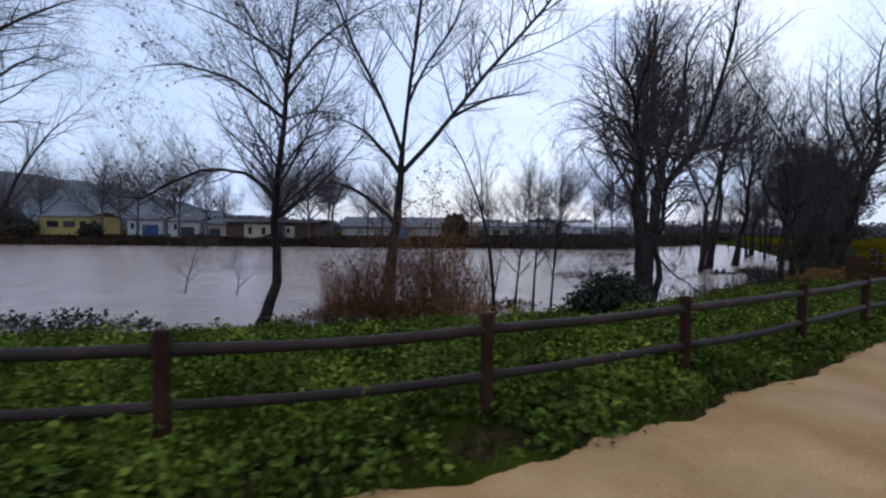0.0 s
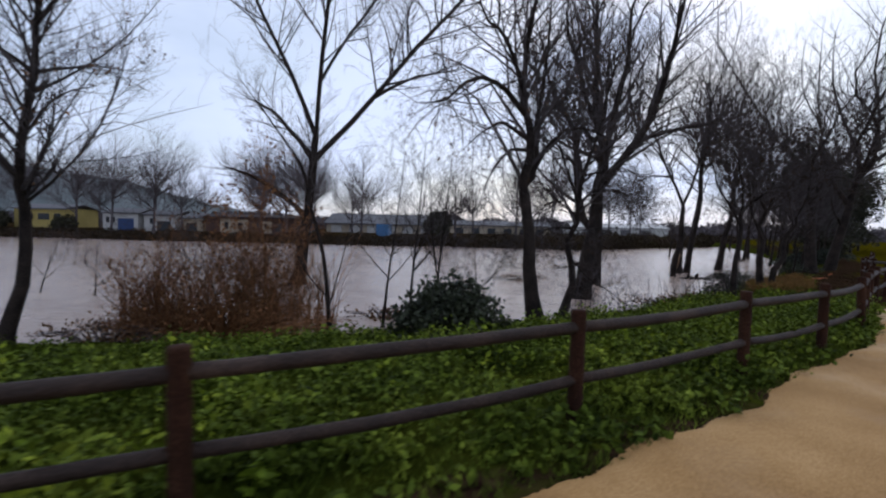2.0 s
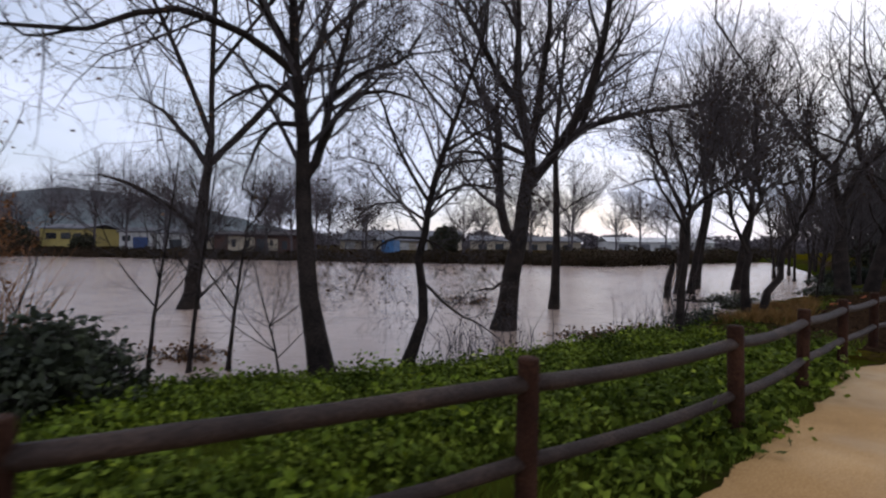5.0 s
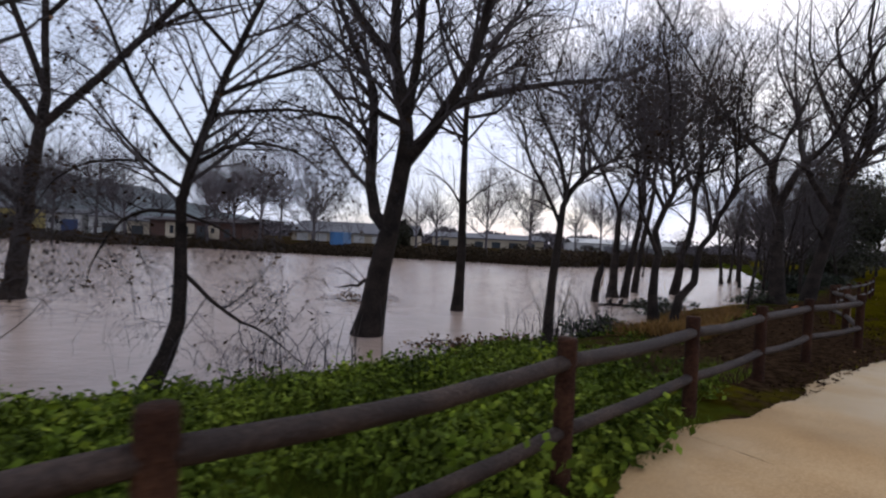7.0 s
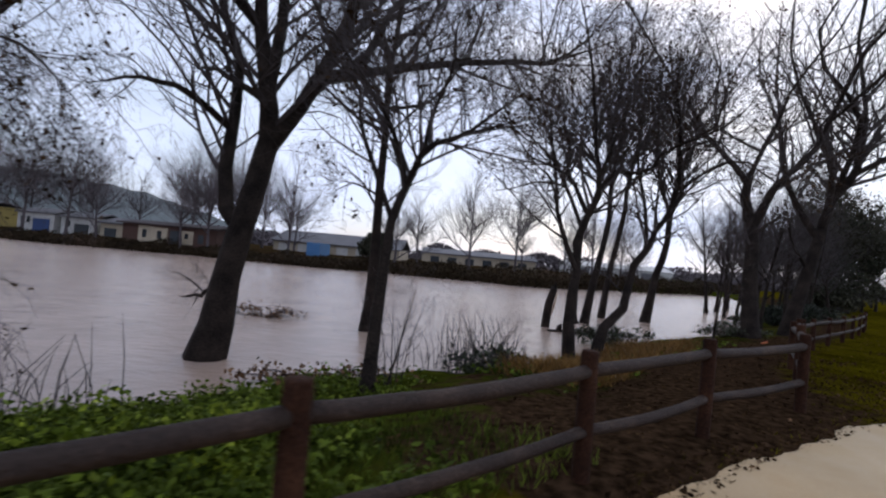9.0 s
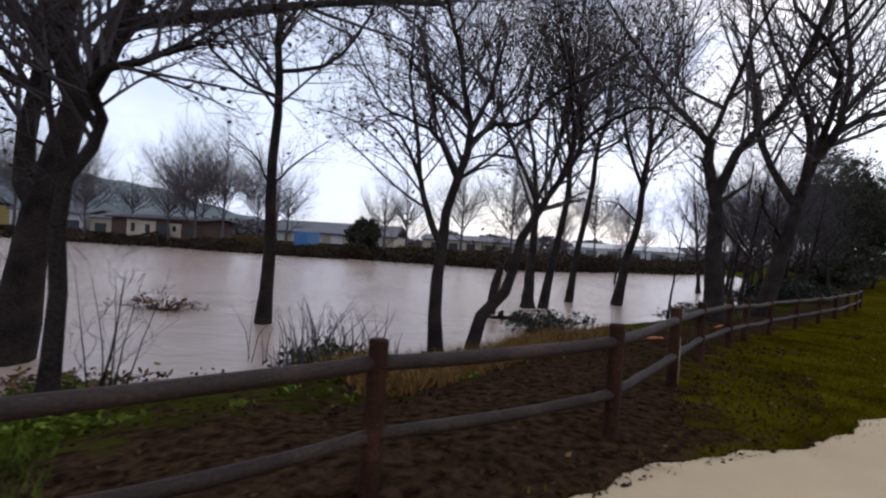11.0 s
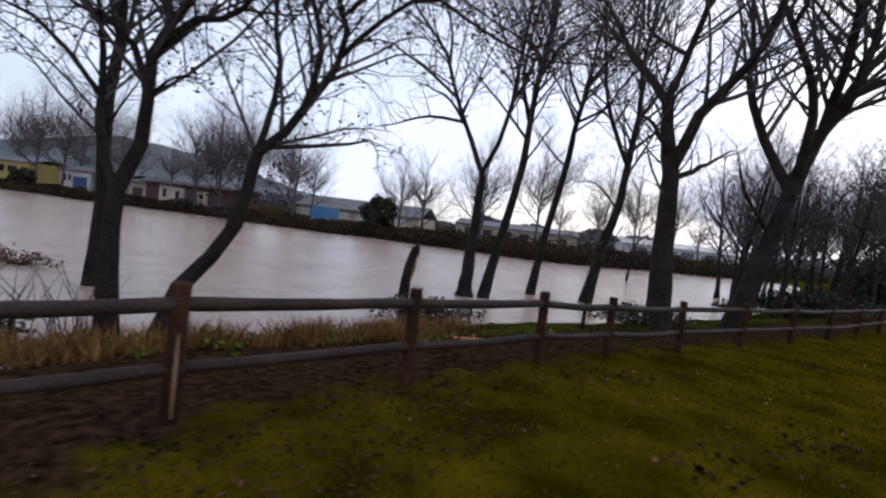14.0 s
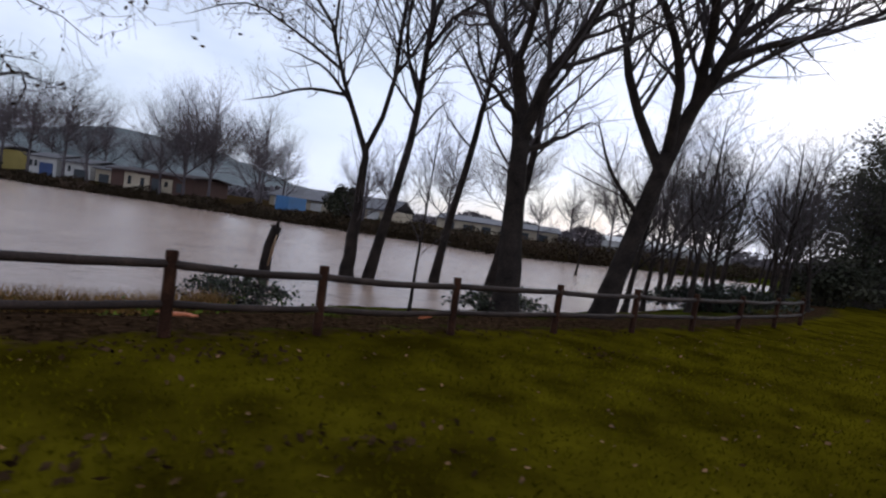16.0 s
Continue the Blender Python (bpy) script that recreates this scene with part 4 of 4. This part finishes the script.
def blades(name, rng, x, y, tall, mat, label, lean=0.5, wide=0.006):
    n = len(x)
    z = height(x, y)
    a = rng.uniform(0, 6.28, n)
    h = tall * rng.uniform(0.4, 1.3, n)
    c, s = np.cos(a), np.sin(a)
    l = h * lean * rng.uniform(-1, 1, n)
    m = h * lean * rng.uniform(-1, 1, n)
    v = np.stack([np.stack([x - c * wide, y - s * wide, z], -1), np.stack([x + c * wide, y + s * wide, z], -1), np.stack([x + l, y + m, z + h], -1)], 1).reshape(-1, 3)
    return tagged(mesh_object(name, v, np.arange(3 * n).reshape(-1, 3), mat), label, "grass", kind="stuff")


def inside(x, y, lo, hi):
    """Keeps places between the path's edge and the fence."""
    e, _ = along(EDGE, x, y)
    s, i = along(GUIDE, x, y)
    return (e > -0.3 * rng.uniform(0, 1, len(x)) ** 2) & (s < -0.15) & (i > lo) & (i < hi)


x, y = rng.uniform(13, 44, 420000), rng.uniform(9, 44, 420000)
k = inside(x, y, 11.5, 29.5)
s, i = along(GUIDE, x, y)
k &= (rng.uniform(0, 1, len(x)) < np.clip(-s - 0.2, 0.06, 1)) & (rng.uniform(0, 1, len(x)) < np.clip(1.2 - np.hypot(x - 25, y - 20) / 26, 0.15, 1))
blades("lawn_grass", rng, x[k], y[k], 0.045, GRASS, "short olive-green lawn grass between path and fence", 0.8, 0.007)
x, y = scatter(rng, 70000, 2.0, 14.2, 0.1, 8.4)
blades("bank_grass", rng, x, y, 0.16, LEAF, "green grass on the sloping bank", 0.7, 0.006)
x, y = scatter(rng, 16000, 2.2, 13.0, -1.0, 0.1)
k = along(EDGE, x, y)[0] > 0.0
x, y = x[k], y[k]
blades("verge_grass", rng, x, y, 0.09, LEAF, "green grass verge beside the path", 0.8, 0.006)
x, y = scatter(rng, 11000, 15.4, 19.8, 2.3, 4.5)
k = rng.uniform(0, 1, len(x)) < 0.35 + 0.65 * np.sin(x * 2.1 + y) ** 2
blades("dry_grass", rng, x[k], y[k], 0.34, STRAW, "tufts of yellow-brown dry grass at the shore", 0.8, 0.012)
x, y = scatter(rng, 4600, 13.6, 23.0, -0.3, 3.6)
tagged(leaf_cards(rng, np.stack([x, y, height(x, y) + 0.022], -1), 0.03, DARKLEAF, "leaf_litter", None, "", 0.75), "brown fallen leaves on the muddy soil", "leaf litter", kind="stuff")
x, y = rng.uniform(16, 42, 2600), rng.uniform(14, 38, 2600)
k = inside(x, y, 12, 27)
tagged(leaf_cards(rng, np.stack([x[k], y[k], height(x[k], y[k]) + 0.035], -1), 0.032, DRYLEAF, "leaf_litter", None, "", 0.75), "scattered dead leaves on the lawn", "leaf litter", kind="stuff")


PATCHES = ((24.9, 20.6, 0.5), (23.6, 22.3, 0.5), (28.4, 26.6, 0.4), (24.4, 22.9, 0.4), (26.2, 21.7, 0.5), (22.3, 21.1, 0.5))
rags = []
for cx, cy, w in PATCHES:
    n = int(120 * w)
    q = rng.normal(0, 1, (n, 2)) * np.array([w, w * 0.4])
    px, py = cx + q[:, 0] * 0.8 - q[:, 1] * 0.6, cy + q[:, 0] * 0.6 + q[:, 1] * 0.8
    rags.append(np.stack([px, py, height(px, py) + 0.04], -1))
tagged(leaf_cards(rng, np.concatenate(rags), 0.04, DARKLEAF, "leaf_litter", None, "", 0.6), "drifts of dark wet leaves on the lawn", "leaf litter", kind="stuff")
x, y = scatter(rng, 3000, 13.8, 18.2, -1.5, -0.2)
k = along(EDGE, x, y)[0] > -0.12
x, y = x[k], y[k]
tagged(leaf_cards(rng, np.stack([x, y, height(x, y) + 0.04], -1), 0.025, DARKLEAF, "leaf_litter", None, "", 0.75), "dark wet leaves along the path's edge", "leaf litter", kind="stuff")


def reeds(name, x0, y0, rx, ry, n, tall, mat, label, seed):
    r = np.random.default_rng(seed)
    b = Tubes()
    for _ in range(n):
        a, q = r.uniform(0, 6.28), math.sqrt(r.uniform(0, 1))
        x, y = x0 + math.cos(a) * rx * q, y0 + math.sin(a) * ry * q
        z = max(float(height(x, y)), WATER - 0.2)
        h, l, m = tall * r.uniform(0.3, 1.1), r.normal(0, 0.3), r.normal(0, 0.3)
        b.add([(x, y, z - 0.1), (x + l * h * 0.3, y + m * h * 0.3, z + h * 0.55), (x + l * h, y + m * h, z + h)], [0.011, 0.009, 0.003], 3)
    tagged(b.make(name, mat, None, label, False), label, "reeds", kind="stuff")


reeds("reed_bed", -1.3, 12.7, 2.7, 0.9, 700, 2.5, REED, "stand of dry reddish-brown canes at the shore", 31)
reeds("reed_bed", -3.0, 12.7, 1.2, 0.7, 140, 1.6, REED, "sparse dry brown canes at the shore", 32)
reeds("reed_bed", 15.7, 21.0, 1.0, 0.6, 60, 1.3, TWIG, "thin bare stems rising from a bramble", 33)
reeds("reed_bed", 15.2, 22.4, 1.6, 0.8, 60, 1.4, TWIG, "thin bare stems at the flooded shore", 34)
reeds("reed_bed", 9.0, 17.0, 2.0, 0.6, 50, 1.2, TWIG, "thin bare stems at the flooded shore", 35)


def bush(x0, y0, rx, ry, tall, stems, leaves, mat, label, seed, stemmat=None, size=0.06):
    r = np.random.default_rng(seed)
    top = new("bush")
    z0 = max(float(height(x0, y0)), WATER)
    top.location = (x0, y0, z0)
    tagged(top, label, "bush")
    b, pts = Tubes(), []
    for _ in range(stems):
        a, q = r.uniform(0, 6.28), math.sqrt(r.uniform(0, 1))
        ex, ey = math.cos(a) * rx * q, math.sin(a) * ry * q
        ez = tall * math.sqrt(max(0.05, 1 - q * q * 0.9)) * r.uniform(0.6, 1.1)
        zz = max(float(height(x0 + ex, y0 + ey)), WATER) - z0
        line = curve([(ex * 0.35, ey * 0.35, -0.15), (ex * 0.6, ey * 0.6, ez * 0.7 + zz * 0.4), (ex, ey, ez + zz), (ex * 1.2, ey * 1.2, ez * 0.85 + zz)], 6)
        b.add(line, np.linspace(0.009, 0.003, 6), 3)
        pts.append(line)
    b.make("stem_clump", stemmat or TWIG, top, "", False)
    pts = np.concatenate(pts)
    c = pts[r.integers(0, len(pts), leaves)] + r.normal(0, 0.09, (leaves, 3))
    c[:, 2] = np.maximum(c[:, 2], 0.02)
    leaf_cards(r, c, size, mat, "foliage", top)


bush(4.1, 10.4, 1.0, 0.7, 1.1, 200, 6000, BRAMBLE, "dark rounded bramble bush at the shore", 41)
bush(-1.2, 12.1, 2.9, 0.8, 1.0, 420, 3000, REED, "low reddish-brown thicket of dry brambles", 42, REED, 0.038)
bush(-3.6, 11.8, 1.6, 0.7, 0.5, 90, 800, DRYLEAF, "low brown thicket of dry brambles", 43, None, 0.042)
bush(15.75, 20.9, 0.95, 0.6, 0.55, 80, 900, BRAMBLE, "straggling bramble bush at the water's edge", 44)
bush(12.6, 19.3, 1.6, 0.5, 0.35, 60, 500, DRYLEAF, "low brown thicket of dry brambles", 45)
bush(20.4, 28.0, 1.5, 0.8, 0.7, 110, 1500, BRAMBLE, "low dark bramble bush at the flooded shore", 46)
bush(26.2, 31.0, 1.3, 0.8, 0.65, 100, 1300, BRAMBLE, "low dark bramble bush round a tree's foot", 47)
bush(35.0, 41.0, 3.0, 1.2, 1.3, 220, 4200, IVY, "dark dense bush behind the fence", 48, None, 0.09)
bush(-9.5, 9.6, 2.5, 0.8, 0.6, 110, 1300, BRAMBLE, "low dark bramble bush at the flooded shore", 49)
for bx, by, tall in ((49.5, 57.0, 5.0), (54.0, 62.5, 6.0), (60.0, 70.0, 6.5), (45.5, 53.0, 3.2)):
    bush(bx, by, 0.75 * tall, 0.5 * tall, tall, 160, 4200, HAZEEVER, "dense dark thicket where the bank bends", int(bx), None, 0.15)
bush(2.2, 15.6, 1.2, 0.5, 0.35, 60, 300, DRYLEAF, "drowned brown twigs breaking the water", 50)
bush(8.2, 27.0, 1.6, 0.5, 0.4, 70, 300, DRYLEAF, "drowned brown twigs breaking the water", 51)


def litter(x, y, turn, ln, mat, label):
    b = bmesh.new()
    bmesh.ops.create_cube(b, size=1)
    bmesh.ops.bevel(b, geom=b.edges[:], offset=0.2, segments=2, affect="EDGES")
    for v in b.verts:
        v.co = Vector((v.co.x * ln, v.co.y * ln * 0.22, v.co.z * 0.05 + 0.03 * math.sin(v.co.x * 3)))
    o = part("litter", b, mat, None)
    o.matrix_world = pose(x, y, float(height(x, y)) + 0.04, 0, 0, turn)
    tagged(o, label, "litter")


litter(18.2, 20.0, 30, 0.36, PALE, "pale piece of rubbish on the muddy bank")
litter(20.6, 25.0, -10, 0.6, PALE, "pale stripped stick on the bank")
litter(22.2, 24.2, -5, 0.7, RUST, "orange-red stick lying on the bank")
litter(25.2, 27.2, 12, 0.25, RUST, "small orange object under the fence")


# ---- far bank ----
def box(b, x0, x1, y0, y1, z0, z1):
    m = Matrix.LocRotScale(((x0 + x1) / 2, (y0 + y1) / 2, (z0 + z1) / 2), None, (x1 - x0, y1 - y0, z1 - z0))
    bmesh.ops.create_cube(b, size=1, matrix=m)


def solid(name, boxes, mat, parent, label=""):
    b = bmesh.new()
    for q in boxes:
        box(b, *q)
    return part(name, b, mat, parent, label)


def house(x, y, w, d, h, wall, roof, label, openings, ridge=0.8, eaves=0.3, category="house", dark=None):
    """Walls, a low gabled roof along x, and openings (x from the left, z, width, height, material, name)."""
    t = new("house")
    t.location = (x, y, 0.0)
    tagged(t, label, category)
    solid("wall", [(0, w, 0, d, -1.2, h)], wall, t)
    b = bmesh.new()
    vs = [b.verts.new(p) for p in ((-eaves, -eaves, h), (w + eaves, -eaves, h), (w + eaves, d / 2, h + ridge), (-eaves, d / 2, h + ridge), (-eaves, d + eaves, h), (w + eaves, d + eaves, h))]
    lo = [b.verts.new(v.co - Vector((0, 0, 0.18))) for v in vs]
    for q in ((0, 1, 2, 3), (3, 2, 5, 4)):
        b.faces.new([vs[i] for i in q])
        b.faces.new([lo[i] for i in q[::-1]])
    for q in ((0, 1), (1, 2), (2, 5), (5, 4), (4, 3), (3, 0)):
        b.faces.new([vs[q[0]], lo[q[0]], lo[q[1]], vs[q[1]]])
    part("roof", b, roof, t)
    for ox, oz, ow, oh, m, nm in openings:
        f = solid(nm, [(ox - 0.08, ox + ow + 0.08, -0.06, -0.003, oz - 0.08, oz + oh + 0.08)], wall if nm == "window" else m, t)
        solid("pane" if nm == "window" else "leaf", [(ox, ox + ow, -0.09, -0.062, oz, oz + oh)], m, f)
    for ox, oz, ow, oh, m, nm in openings:
        if nm == "bay":
            solid("window", [(ox + 0.3 * ow, ox + 0.62 * ow, -0.13, -0.092, oz + 0.42 * oh, oz + 0.85 * oh)], GLASSY, t, "dark window pane")
    return t


YELLOW, CREAM, WHITE = paint("yellow_render", (0.36, 0.28, 0.09)), paint("cream_render", (0.40, 0.33, 0.24)), paint("white_render", (0.5, 0.48, 0.45))
BROWN, DARK, SLATE = paint("brown_brick", (0.075, 0.04, 0.03)), paint("dark_door", (0.03, 0.035, 0.04), 0.5), paint("grey_roof", (0.13, 0.125, 0.13))
BLUE, TILE, GLASSY = paint("blue_steel", (0.06, 0.16, 0.32), 0.5), paint("dark_tile", (0.05, 0.036, 0.034)), paint("dark_glass", (0.02, 0.022, 0.025), 0.1)
NAVY = paint("navy_door", (0.03, 0.06, 0.16), 0.5)
house(-64, 74, 8, 7, 3.4, YELLOW, SLATE, "yellow single-storey house across the river", [(1.2, 1.6, 1.8, 1.0, GLASSY, "window"), (3.8, 1.6, 1.8, 1.0, GLASSY, "window"), (6.4, 1.7, 1.0, 0.9, GLASSY, "window")])
house(-50.4, 74.5, 5.6, 6, 3.0, WHITE, SLATE, "white outbuilding with a navy door across the river", [(0.6, 1.4, 0.5, 0.9, GLASSY, "window"), (1.5, 1.4, 0.5, 0.9, GLASSY, "window"), (2.5, -0.6, 2.4, 2.6, NAVY, "door")])
house(-44.2, 75, 5.0, 6, 2.8, WHITE, SLATE, "white outbuilding with a dark door across the river", [(1.0, 1.3, 0.5, 0.9, GLASSY, "window"), (2.2, -0.7, 2.0, 2.4, DARK, "door")])
house(-38.2, 75, 3.4, 6, 2.4, CREAM, SLATE, "pale shed with a dark door across the river", [(0.8, -0.7, 1.6, 2.2, DARK, "door")])
house(-33.4, 73.2, 13.6, 7, 2.7, BROWN, TILE, "long brown brick house with cream bays across river", [(2.4, -0.4, 1.9, 2.7, CREAM, "bay"), (4.5, -0.4, 2.0, 2.6, CREAM, "bay"), (7.0, -0.3, 1.1, 2.2, DARK, "door"), (8.6, 0.3, 1.6, 1.7, CREAM, "bay"), (11.0, 0.5, 0.8, 1.2, DARK, "window")], 0.5, 0.6)
house(-19, 90, 22, 12, 2.2, CREAM, SLATE, "long low grey-roofed warehouse beyond the far bank", [(1 + 3.4 * k, 0.2, 1.8, 1.5, WHITE, "door") for k in range(6)], 2.0, 0.4, "warehouse")
house(4, 118, 26, 14, 2.6, CREAM, SLATE, "distant low building with a pale roof", [(2 + 4 * k, 0.4, 2, 1.4, DARK, "window") for k in range(6)], 1.2, 0.4, "warehouse")
house(44, 150, 30, 14, 3.0, WHITE, WHITE, "distant pale industrial shed", [(3 + 6 * k, 0.2, 3, 2.0, SLATE, "door") for k in range(4)], 1.4, 0.4, "warehouse")


def container(x, y):
    t = new("container")
    t.location = (x, y, float(height(x, y)))
    tagged(t, "blue steel container on the far bank", "container")
    solid("body", [(0, 1.85, 0, 4.5, 0.1, 1.9)], BLUE, t)
    for k in range(7):
        solid("rib", [(0.08 + 0.25 * k, 0.18 + 0.25 * k, -0.03, -0.002, 0.2, 1.8)], BLUE, t)


container(-6.9, 72.6)

# bare trees over there: four grown, then copied
grown = []
for k, (x, y, h, n) in enumerate(((-9.0, 71.6, 13.0, 9), (-20.5, 72.4, 14.5, 10), (5.2, 72.6, 9.5, 8), (-41.0, 72.4, 15.0, 10))):
    o = tree("tree", (x, y, float(height(x, y))), upright(h, 400 + k, n, 0.05, 1.5), 0.22, "tall bare haze-grey tree on the far bank", 410 + k, 1.0, 1.3, 0, None, 0.0, "trees on the far bank", (HAZETWIG, HAZETWIG), levels=2)
    grown.append(o)
r = np.random.default_rng(61)
for k, (x, y) in enumerate(((-24.5, 72.6), (-28.5, 81.5), (-17.0, 72.8), (-36.5, 72.3), (-47.5, 72.4), (-53.5, 73.0), (-67, 73), (-73, 75), (-81, 74), (-58, 84), (-49, 86), (-39, 84), (8.0, 73.5), (15, 76), (22, 82), (-13.0, 84), (-31, 90), (-22, 92),
                            (31, 90), (38, 100), (47, 112), (26, 110), (-84, 76), (-95, 78), (57, 130), (-72, 84))):
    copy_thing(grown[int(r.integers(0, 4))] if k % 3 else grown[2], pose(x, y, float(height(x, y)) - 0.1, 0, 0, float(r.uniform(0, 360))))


def evergreen(x, y, w, h, label, seed, n=3200, size=0.22):
    r = np.random.default_rng(seed)
    t = new("tree")
    t.location = (x, y, float(height(x, y)))
    tagged(t, label, "tree")
    b = Tubes()
    b.add([(0, 0, -0.3), (0.1, 0, h * 0.5), (0, 0, h * 0.9)], [0.25, 0.18, 0.05], 7)
    b.make("trunk", BARK, t)
    u = r.normal(0, 1, (n, 3))
    u /= np.linalg.norm(u, axis=1, keepdims=True)
    lump = 0.75 + 0.25 * np.sin(u[:, 0] * 5 + seed) * np.sin(u[:, 2] * 4 + u[:, 1] * 3)
    q = u * (r.uniform(0.3, 1, n) ** 0.4 * lump)[:, None] * np.array([w / 2, w / 2, h * 0.5]) + np.array([0, 0, h * 0.52])
    leaf_cards(r, q, size, HAZEEVER, "crown", t)


evergreen(2.5, 72.6, 5.6, 5.2, "dark round evergreen tree on the far bank", 71)
evergreen(-54.5, 72.0, 4.0, 3.4, "dark green shrub on the far bank", 72, 1200)
evergreen(-69.0, 72.5, 8.0, 5.0, "dark evergreen tree on the far bank", 73, 2400)
evergreen(-64.5, 71.8, 4.0, 3.0, "dark green shrub on the far bank", 74, 1200)


def scrub_belt():
    r = np.random.default_rng(81)
    n = 70000
    x = r.uniform(-150, 75, n)
    bank = 70 + 0.9 * np.clip(x - 25, 0, None) + 0.8 * np.sin(x * 0.21) + 0.5 * np.sin(x * 0.53)
    y = bank + r.uniform(-1.6, 2.2, n)
    tall = 0.95 + 0.5 * step(-8, 4, x) + 0.45 * np.sin(x * 0.9) * np.sin(x * 0.23 + 1) + 0.55 * step(8, 30, x)
    z = WATER + np.clip(tall, 0.3, None) * r.uniform(0, 1, n) ** 0.8 * 1.1 + 0.25 * (y - bank)
    tagged(leaf_cards(r, np.stack([x, y, z], -1), 0.17, SCRUB, "far_scrub", None, "", 0.2), "brown winter scrub along the far shore", "scrub", kind="stuff")
    m = 40000
    x = r.uniform(-260, 260, m)
    y = 150 + r.uniform(0, 40, m) + 0.25 * np.abs(x)
    tall = 4.2 + 2.2 * np.sin(x * 0.11) * np.sin(x * 0.043 + 2) + 1.2 * np.sin(x * 0.37)
    z = -0.2 + tall * r.uniform(0, 1, m) ** 0.7
    tagged(leaf_cards(r, np.stack([x, y, z], -1), 0.75, HAZETWIG, "distant_woods", None, "", 0.0), "distant haze-grey winter woods on the horizon", "woods", kind="stuff")


scrub_belt()


def hill():
    xs, ys = np.linspace(-520, 60, 60), np.linspace(230, 520, 16)
    X, Y = np.meshgrid(xs, ys)
    Z = 44 * np.exp(-((X + 330) / 150) ** 2) * np.sin(np.pi * (Y - 230) / 290) ** 0.8 + 3 * np.sin(X * 0.05) * np.sin(Y * 0.04) + 1.5 * np.sin(X * 0.21 + Y * 0.1) - 3
    c = np.arange(X.size).reshape(X.shape)
    q = np.stack([c[:-1, :-1], c[:-1, 1:], c[1:, 1:], c[1:, :-1]], -1).reshape(-1, 4)
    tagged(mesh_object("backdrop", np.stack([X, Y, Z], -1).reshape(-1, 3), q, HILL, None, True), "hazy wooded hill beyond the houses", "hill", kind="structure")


hill()
